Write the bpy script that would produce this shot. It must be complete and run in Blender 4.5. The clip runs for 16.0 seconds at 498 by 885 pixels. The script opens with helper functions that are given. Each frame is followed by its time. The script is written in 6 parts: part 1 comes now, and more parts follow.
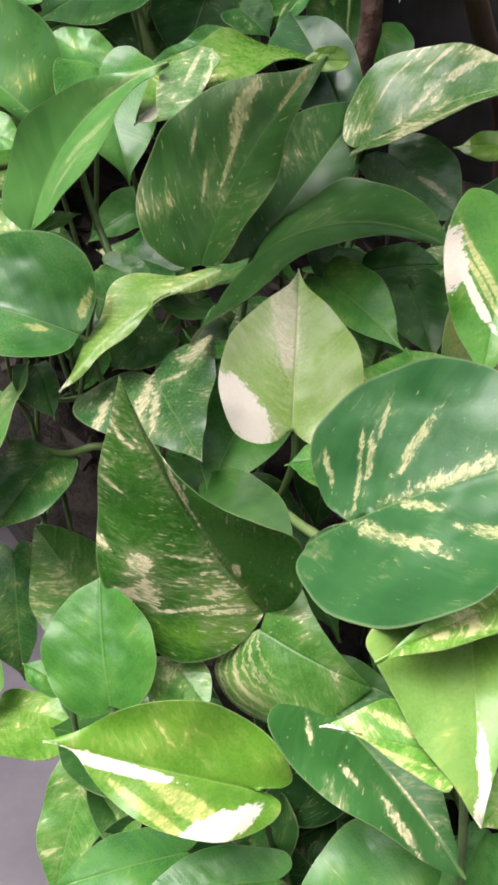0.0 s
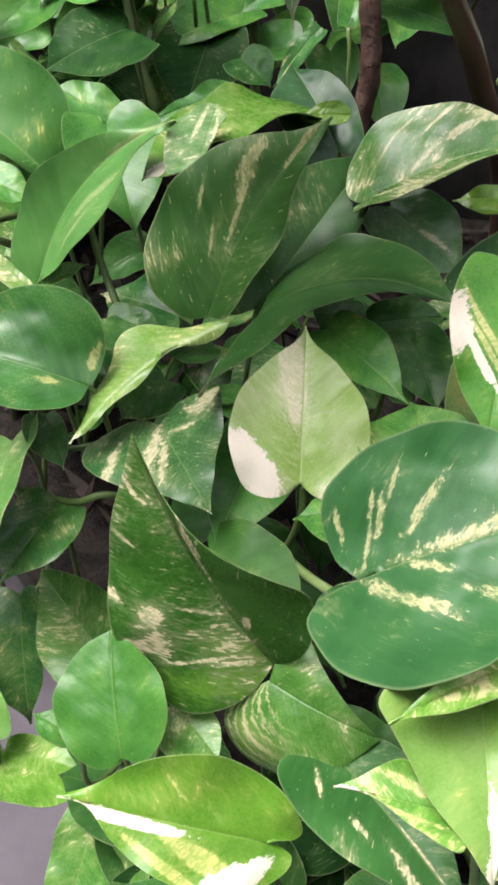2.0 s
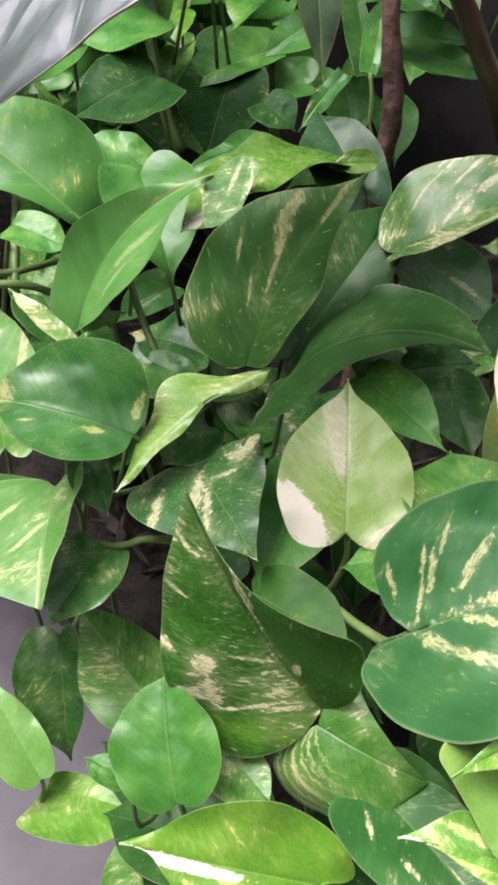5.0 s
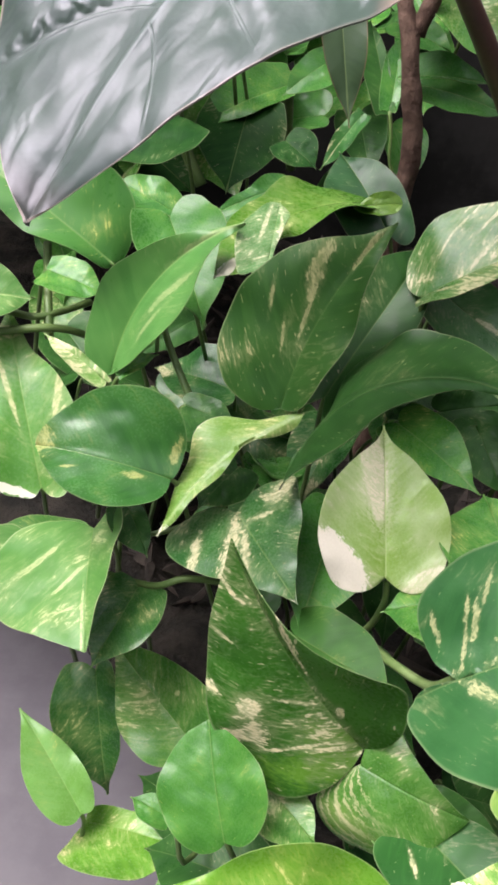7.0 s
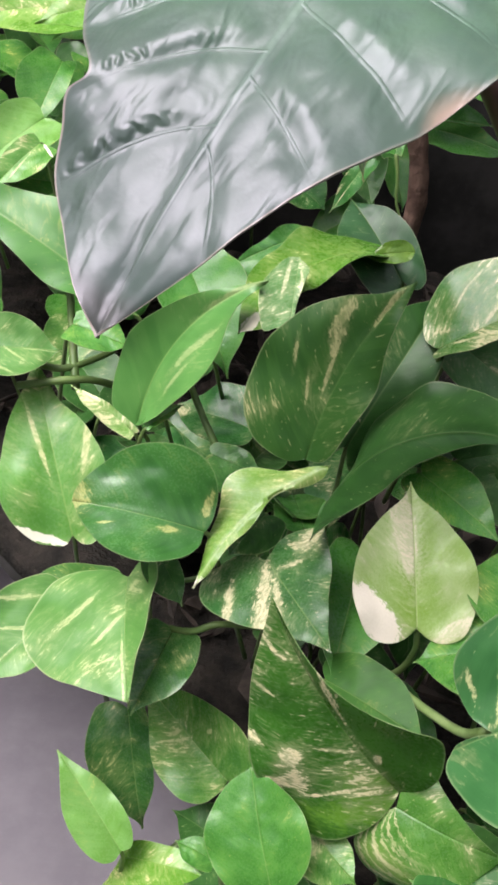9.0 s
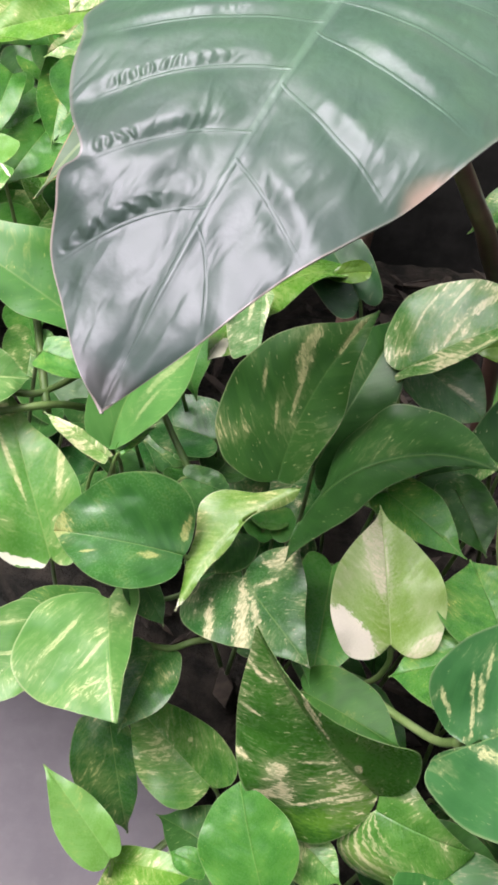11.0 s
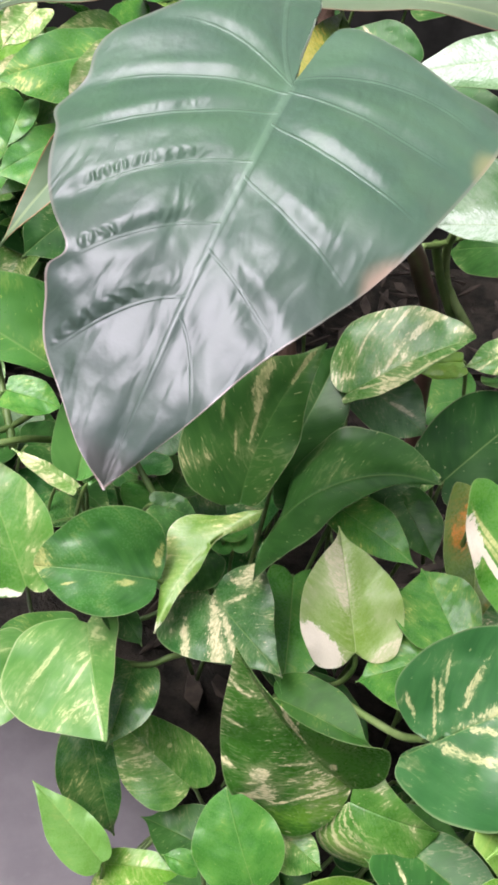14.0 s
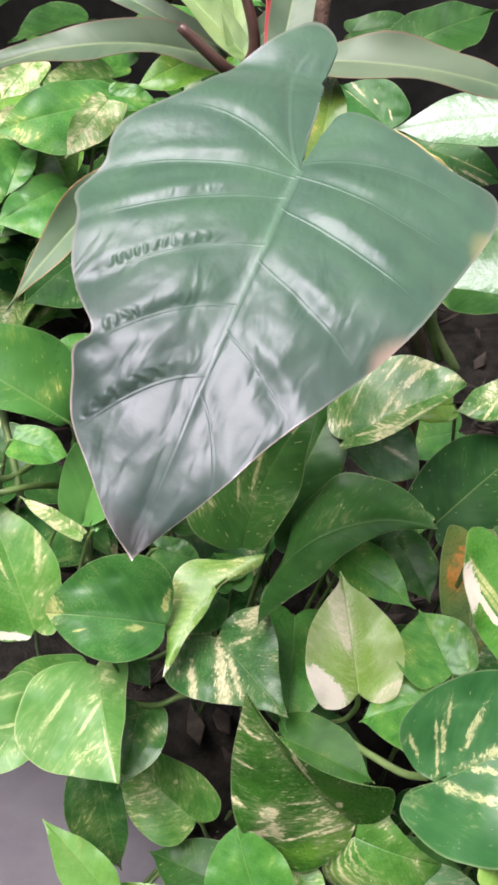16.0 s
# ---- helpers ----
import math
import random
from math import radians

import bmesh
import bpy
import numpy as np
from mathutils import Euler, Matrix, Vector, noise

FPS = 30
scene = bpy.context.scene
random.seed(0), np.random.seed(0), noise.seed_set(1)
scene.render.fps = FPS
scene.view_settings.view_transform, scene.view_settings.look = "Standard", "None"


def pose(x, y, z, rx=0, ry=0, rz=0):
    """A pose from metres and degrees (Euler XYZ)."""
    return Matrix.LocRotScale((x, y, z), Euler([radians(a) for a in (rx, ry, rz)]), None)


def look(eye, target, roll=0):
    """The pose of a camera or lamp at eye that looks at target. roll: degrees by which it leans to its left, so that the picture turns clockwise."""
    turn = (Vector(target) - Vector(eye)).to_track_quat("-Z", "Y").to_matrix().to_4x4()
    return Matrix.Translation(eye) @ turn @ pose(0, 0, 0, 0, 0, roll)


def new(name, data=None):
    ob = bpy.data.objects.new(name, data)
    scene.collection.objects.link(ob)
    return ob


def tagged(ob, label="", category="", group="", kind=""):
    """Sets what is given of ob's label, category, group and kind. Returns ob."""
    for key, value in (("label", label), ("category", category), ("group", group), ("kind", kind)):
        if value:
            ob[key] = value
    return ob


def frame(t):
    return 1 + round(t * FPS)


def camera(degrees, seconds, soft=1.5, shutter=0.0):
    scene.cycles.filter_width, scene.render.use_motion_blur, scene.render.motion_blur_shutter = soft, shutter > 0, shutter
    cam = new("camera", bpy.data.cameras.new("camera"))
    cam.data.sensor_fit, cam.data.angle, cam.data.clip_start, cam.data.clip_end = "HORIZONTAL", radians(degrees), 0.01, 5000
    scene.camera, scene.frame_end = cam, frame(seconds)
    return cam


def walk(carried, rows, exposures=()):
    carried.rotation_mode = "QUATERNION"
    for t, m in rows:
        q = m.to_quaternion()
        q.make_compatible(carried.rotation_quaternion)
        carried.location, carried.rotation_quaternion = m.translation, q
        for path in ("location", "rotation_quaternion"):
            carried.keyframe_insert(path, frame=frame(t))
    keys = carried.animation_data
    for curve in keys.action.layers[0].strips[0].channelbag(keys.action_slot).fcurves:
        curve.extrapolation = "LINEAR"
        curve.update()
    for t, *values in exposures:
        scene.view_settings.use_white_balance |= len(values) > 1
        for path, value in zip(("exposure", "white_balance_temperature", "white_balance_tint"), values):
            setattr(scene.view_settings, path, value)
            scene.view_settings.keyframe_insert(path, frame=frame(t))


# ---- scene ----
cam = camera(30.0, 16.0, soft=3.2)

PATH = [
    (0, (0.12709, -0.36472, 0.98407), (0.06437, 0.11436, 0.62833), 5.981),
    (0.5, (0.12562, -0.36440, 0.98787), (0.06290, 0.11693, 0.63518), 5.992),
    (1, (0.12329, -0.36418, 0.99207), (0.06233, 0.11892, 0.64149), 6.118),
    (1.5, (0.12079, -0.36426, 0.99658), (0.06033, 0.12150, 0.64962), 6.044),
    (2, (0.11704, -0.36460, 1.00118), (0.05689, 0.12353, 0.65750), 6.146),
    (2.5, (0.11343, -0.36497, 1.00546), (0.05281, 0.12427, 0.66346), 6.095),
    (3, (0.10946, -0.36538, 1.00886), (0.04816, 0.12494, 0.66853), 5.960),
    (3.5, (0.10550, -0.36631, 1.01241), (0.04431, 0.12521, 0.67378), 5.867),
    (6, (0.07990, -0.37206, 1.03468), (0.02039, 0.12070, 0.69757), 5.391),
    (6.5, (0.07453, -0.37276, 1.04082), (0.01344, 0.12083, 0.70521), 5.046),
    (7, (0.06808, -0.37313, 1.04871), (0.00705, 0.12132, 0.71436), 4.965),
    (7.5, (0.06148, -0.37322, 1.05828), (-0.00026, 0.12060, 0.72311), 4.669),
    (8, (0.05406, -0.37438, 1.06917), (-0.00771, 0.12127, 0.73673), 4.351),
    (8.5, (0.04621, -0.37549, 1.07963), (-0.01153, 0.11945, 0.74541), 4.280),
    (11, (0.01448, -0.37743, 1.13259), (0.00387, 0.10882, 0.78124), 5.282),
    (11.5, (0.00854, -0.37957, 1.14354), (0.01285, 0.10395, 0.78831), 5.682),
    (12, (0.00431, -0.38259, 1.15266), (0.02182, 0.09856, 0.79462), 6.073),
    (12.5, (0.00034, -0.38401, 1.16227), (0.02491, 0.09404, 0.80052), 6.083),
    (13, (-0.00364, -0.38654, 1.17096), (0.02658, 0.09085, 0.80876), 5.941),
    (13.5, (-0.00874, -0.38892, 1.18007), (0.02938, 0.08773, 0.81764), 5.927),
    (14, (-0.01410, -0.39041, 1.18922), (0.02496, 0.08560, 0.82606), 5.573),
    (14.5, (-0.02098, -0.39131, 1.19876), (0.01959, 0.08408, 0.83496), 5.315),
    (15, (-0.02658, -0.39181, 1.20801), (0.01856, 0.08389, 0.84514), 5.506),
    (15.5, (-0.03189, -0.39336, 1.21763), (0.01817, 0.08529, 0.85932), 5.682),
    (16, (-0.03626, -0.39361, 1.22559), (0.01806, 0.08560, 0.86865), 5.928),
]
walk(cam, [(t, look(e, g, r)) for t, e, g, r in PATH], [(0, 1.45, 6500, 18), (16, 1.45, 6500, 18)])
SOIL_Z = 0.50

# ---- light ----
world = bpy.data.worlds.new("sky")
scene.world = world
world.use_nodes = True
wn = world.node_tree
sky = wn.nodes.new("ShaderNodeTexSky")
sky.sky_type, sky.sun_disc = "NISHITA", False
sky.sun_elevation, sky.sun_rotation = radians(65), radians(243)
sky.air_density, sky.dust_density = 1.0, 4.0
bg = wn.nodes["Background"]
bg.inputs["Strength"].default_value = 0.15
haze = wn.nodes.new("ShaderNodeHueSaturation")
haze.inputs["Saturation"].default_value = 0.15
wn.links.new(sky.outputs["Color"], haze.inputs["Color"])
wn.links.new(haze.outputs["Color"], bg.inputs["Color"])
sun = new("sun", bpy.data.lights.new("sun", "SUN"))
sun.data.energy, sun.data.angle, sun.data.color = 1.40, radians(40), (1.0, 0.97, 0.92)
sun.matrix_world = look((-1.00, -0.50, 2.4), (0, 0, 0))


# ---- node helpers ----
class Tree:
    """Short-hand for building a node material."""

    def __init__(self, name):
        self.m = bpy.data.materials.new(name)
        self.m.use_nodes = True
        self.t = self.m.node_tree
        self.bsdf = self.t.nodes["Principled BSDF"]
        self.out = self.t.nodes["Material Output"]

    def put(self, socket, value):
        if isinstance(value, bpy.types.NodeSocket):
            self.t.links.new(value, socket)
        elif isinstance(value, tuple) and len(value) == 3 and socket.type == "RGBA":
            socket.default_value = (*value, 1)
        else:
            socket.default_value = value

    def math(self, op, a, b=0.0, c=0.0):
        n = self.t.nodes.new("ShaderNodeMath")
        n.operation = op
        for s, v in zip(n.inputs, (a, b, c)):
            self.put(s, v)
        return n.outputs[0]

    def step(self, x, lo, hi):
        n = self.t.nodes.new("ShaderNodeMapRange")
        n.interpolation_type = "SMOOTHSTEP"
        for s, v in zip(n.inputs, (x, lo, hi, 0.0, 1.0)):
            self.put(s, v)
        return n.outputs[0]

    def mix(self, f, a, b):
        n = self.t.nodes.new("ShaderNodeMix")
        n.data_type = "RGBA"
        self.put(n.inputs["Factor"], f)
        self.put(n.inputs[6], a)
        self.put(n.inputs[7], b)
        return n.outputs[2]

    def vec(self, x, y, z):
        n = self.t.nodes.new("ShaderNodeCombineXYZ")
        for s, v in zip(n.inputs, (x, y, z)):
            self.put(s, v)
        return n.outputs[0]

    def noise(self, v, scale, detail=3.0, rough=0.55, warp=0.0):
        n = self.t.nodes.new("ShaderNodeTexNoise")
        self.put(n.inputs["Vector"], v)
        n.inputs["Scale"].default_value, n.inputs["Detail"].default_value = scale, detail
        n.inputs["Roughness"].default_value, n.inputs["Distortion"].default_value = rough, warp
        return n.outputs["Fac"]

    def coords(self):
        return self.t.nodes.new("ShaderNodeTexCoord").outputs["Object"]

    def bump(self, height, strength, distance=0.002, normal=None):
        n = self.t.nodes.new("ShaderNodeBump")
        self.put(n.inputs["Height"], height)
        n.inputs["Strength"].default_value, n.inputs["Distance"].default_value = strength, distance
        if normal is not None:
            self.put(n.inputs["Normal"], normal)
        return n.outputs[0]

    def finish(self, color, rough, normal=None, metal=0.0, spec=0.5):
        self.put(self.bsdf.inputs["Base Color"], color)
        self.put(self.bsdf.inputs["Roughness"], rough)
        self.put(self.bsdf.inputs["Metallic"], metal)
        self.put(self.bsdf.inputs["Specular IOR Level"], spec)
        if normal is not None:
            self.put(self.bsdf.inputs["Normal"], normal)
        return self.m


CREAM, YELLOW, WHITE = (0.72, 0.66, 0.40), (0.52, 0.55, 0.16), (0.84, 0.80, 0.66)


def leaf_material(name, dark, light, pale=CREAM, amount=0.0, grain=1.0, patches=(), second=(), pale2=WHITE, rough=0.26, spec=0.36, through_light=0.22, vein=0.5, speck=0.0, rag=0.8, patch=0.9, rim=0.22, margin=(0.5, 0.55, 0.3), margin_at=0.975, relief=0.60, bands=(), plain_half=False, flush=(), flush_tone=(0.26, 0.40, 0.07)):
    """A variegated leaf. amount: share of the blade with pale streaks that follow the side veins; patches and second:
    pale areas (along, across, half length, half width, turn) in leaf lengths, with torn edges; flush: soft areas of another
    green."""
    k = Tree(name)
    a = k.t.nodes.new("ShaderNodeAttribute")
    a.attribute_name = "flat"
    sep = k.t.nodes.new("ShaderNodeSeparateXYZ")
    k.put(sep.inputs[0], a.outputs["Vector"])
    x, y, edge = sep.outputs
    info = k.t.nodes.new("ShaderNodeObjectInfo")
    seed = k.math("MULTIPLY", info.outputs["Random"], 37.0)
    ay = k.math("ABSOLUTE", y)
    side = k.math("MULTIPLY_ADD", k.math("SIGN", y), 3.7, seed)
    s = k.math("SUBTRACT", x, k.math("MULTIPLY", ay, 0.55))
    s = k.math("SUBTRACT", s, k.math("MULTIPLY", k.math("MULTIPLY", ay, ay), 0.7))
    streak = k.noise(k.vec(k.math("MULTIPLY", s, 18 * grain), k.math("MULTIPLY", ay, 8 * grain), side), 1.0, 5.0, 0.64, 1.5)
    broad = k.noise(k.vec(k.math("MULTIPLY", x, 3.2), k.math("MULTIPLY", y, 3.2), seed), 1.0, 2.0)
    fine = k.noise(k.vec(k.math("MULTIPLY", x, 60), k.math("MULTIPLY", y, 60), seed), 1.0, 3.0)
    green = k.mix(k.step(broad, 0.32, 0.68), dark, light)
    green = k.mix(k.math("MULTIPLY", k.step(k.noise(k.vec(k.math("MULTIPLY", s, 14), k.math("MULTIPLY", ay, 3), side), 1.0, 3.0), 0.42, 0.62), 0.5), green, light)
    blot = k.noise(k.vec(k.math("MULTIPLY", x, 17), k.math("MULTIPLY", y, 17), seed), 1.0, 6.0, 0.72)
    mottle = k.noise(k.vec(k.math("MULTIPLY", s, 46), k.math("MULTIPLY", ay, 30), side), 1.0, 4.0, 0.65, 0.6)
    torn = k.math("ADD", k.math("MULTIPLY_ADD", streak, 2.6, -1.3), k.math("MULTIPLY_ADD", blot, 2.6, -1.3))

    def area(cx, cy, rx, ry, turn, soft=0.3):
        c, si = math.cos(radians(turn)), math.sin(radians(turn))
        dx, dy = k.math("SUBTRACT", x, cx), k.math("SUBTRACT", y, cy)
        p = k.math("MULTIPLY_ADD", dx, c / rx, k.math("MULTIPLY", dy, si / rx))
        q = k.math("MULTIPLY_ADD", dx, -si / ry, k.math("MULTIPLY", dy, c / ry))
        r = k.math("SQRT", k.math("MULTIPLY_ADD", p, p, k.math("MULTIPLY", q, q)))
        r = k.math("ADD", r, k.math("MULTIPLY", torn, rag))
        r = k.math("ADD", r, k.math("MULTIPLY_ADD", mottle, 2.2 * rag, -1.1 * rag))
        return k.step(r, 1.0 + soft, 1.0 - soft), k.step(r, 2.3, 0.9)

    color = green
    soft_green = tuple(0.55 * a + 0.45 * b for a, b in zip(light, pale))
    for p in flush:
        color = k.mix(k.math("MULTIPLY", area(*p, 0.75)[0], 0.85), color, flush_tone)
    if amount > 0:
        where = k.math("MULTIPLY_ADD", broad, 0.53, k.math("MULTIPLY_ADD", streak, 0.50, k.math("MULTIPLY_ADD", blot, 0.16, k.math("MULTIPLY", mottle, 0.14))))
        half = k.step(where, 0.74 - 0.36 * amount, 0.85 - 0.36 * amount)
        bare = k.step(y, -0.07, 0.0) if plain_half else 1.0
        half = k.math("MULTIPLY", half, bare)
        color = k.mix(k.math("MULTIPLY", half, 0.35), color, soft_green)
        mask = k.step(where, 0.845 - 0.36 * amount, 0.895 - 0.36 * amount)
        tone = k.mix(k.step(blot, 0.36, 0.56), soft_green, pale)
        # one half of the blade may be free of streaks
        color = k.mix(k.math("MULTIPLY", mask, k.math("MULTIPLY", bare, 0.9)), color, tone)
    if speck > 0:
        dots = k.noise(k.vec(k.math("MULTIPLY", s, 60), k.math("MULTIPLY", ay, 22), side), 1.0, 2.0)
        color = k.mix(k.math("MULTIPLY", k.step(dots, 0.71 - 0.1 * speck, 0.77 - 0.1 * speck), 0.5), color, pale)
    for group, tint in ((patches, pale), (second, pale2)):
        for p in group:
            core, halo = area(*p, 0.16 if group is patches else 0.08)
            if group is patches:
                color = k.mix(k.math("MULTIPLY", halo, k.math("MULTIPLY", k.step(mottle, 0.40, 0.60), 0.45)), color, soft_green)
                worn = k.mix(k.step(k.math("MULTIPLY_ADD", streak, 0.35, k.math("MULTIPLY", mottle, 0.65)), 0.56, 0.45), soft_green, tint)
                color = k.mix(k.math("MULTIPLY", core, k.math("MULTIPLY", k.step(mottle, 0.24, 0.44), patch)), color, worn)
            else:
                color = k.mix(k.math("MULTIPLY", core, 0.93), color, tint)
    for at, wide in bands:
        # stripes that run along the margin of one lobe
        off = k.math("ABSOLUTE", k.math("SUBTRACT", k.math("MULTIPLY_ADD", torn, 0.06, k.math("MULTIPLY_ADD", mottle, 0.09, edge)), at))
        here = k.math("MULTIPLY", k.step(off, wide, wide * 0.3), k.step(k.math("MULTIPLY_ADD", streak, 0.5, x), 0.75, 0.2))
        here = k.math("MULTIPLY", here, k.math("LESS_THAN", y, 0.0))
        color = k.mix(k.math("MULTIPLY", here, patch), color, pale)
    rib = k.step(ay, 0.0075, 0.002)
    color = k.mix(k.math("MULTIPLY", rib, vein), color, tuple(0.62 * a + 0.38 * b for a, b in zip(light, (0.42, 0.52, 0.20))))
    color = k.mix(k.math("MULTIPLY", k.step(edge, margin_at, margin_at + 0.02), rim), color, margin)
    lateral = k.noise(k.vec(k.math("MULTIPLY", k.math("SUBTRACT", x, k.math("MULTIPLY", ay, 0.85)), 13.0), k.math("MULTIPLY", ay, 1.5), side), 1.0, 2.0)
    height = k.math("MULTIPLY_ADD", lateral, 0.45, k.math("MULTIPLY", fine, 0.12))
    height = k.math("SUBTRACT", height, k.math("MULTIPLY", rib, 0.25))
    height = k.math("SUBTRACT", height, k.math("MULTIPLY", k.step(ay, 0.022, 0.0), 0.35))
    height = k.math("MULTIPLY_ADD", broad, 3.0, height)
    normal = k.bump(height, relief, 0.0012)
    gloss = k.math("MULTIPLY_ADD", fine, 0.16, k.math("MULTIPLY_ADD", broad, 0.12, rough - 0.12))
    k.finish(color, gloss, normal, spec=spec)
    tl = k.t.nodes.new("ShaderNodeBsdfTranslucent")
    k.put(tl.inputs["Color"], color)
    ms = k.t.nodes.new("ShaderNodeMixShader")
    ms.inputs[0].default_value = through_light
    k.t.links.new(k.bsdf.outputs[0], ms.inputs[1])
    k.t.links.new(tl.outputs[0], ms.inputs[2])
    k.t.links.new(ms.outputs[0], k.out.inputs["Surface"])
    return k.m


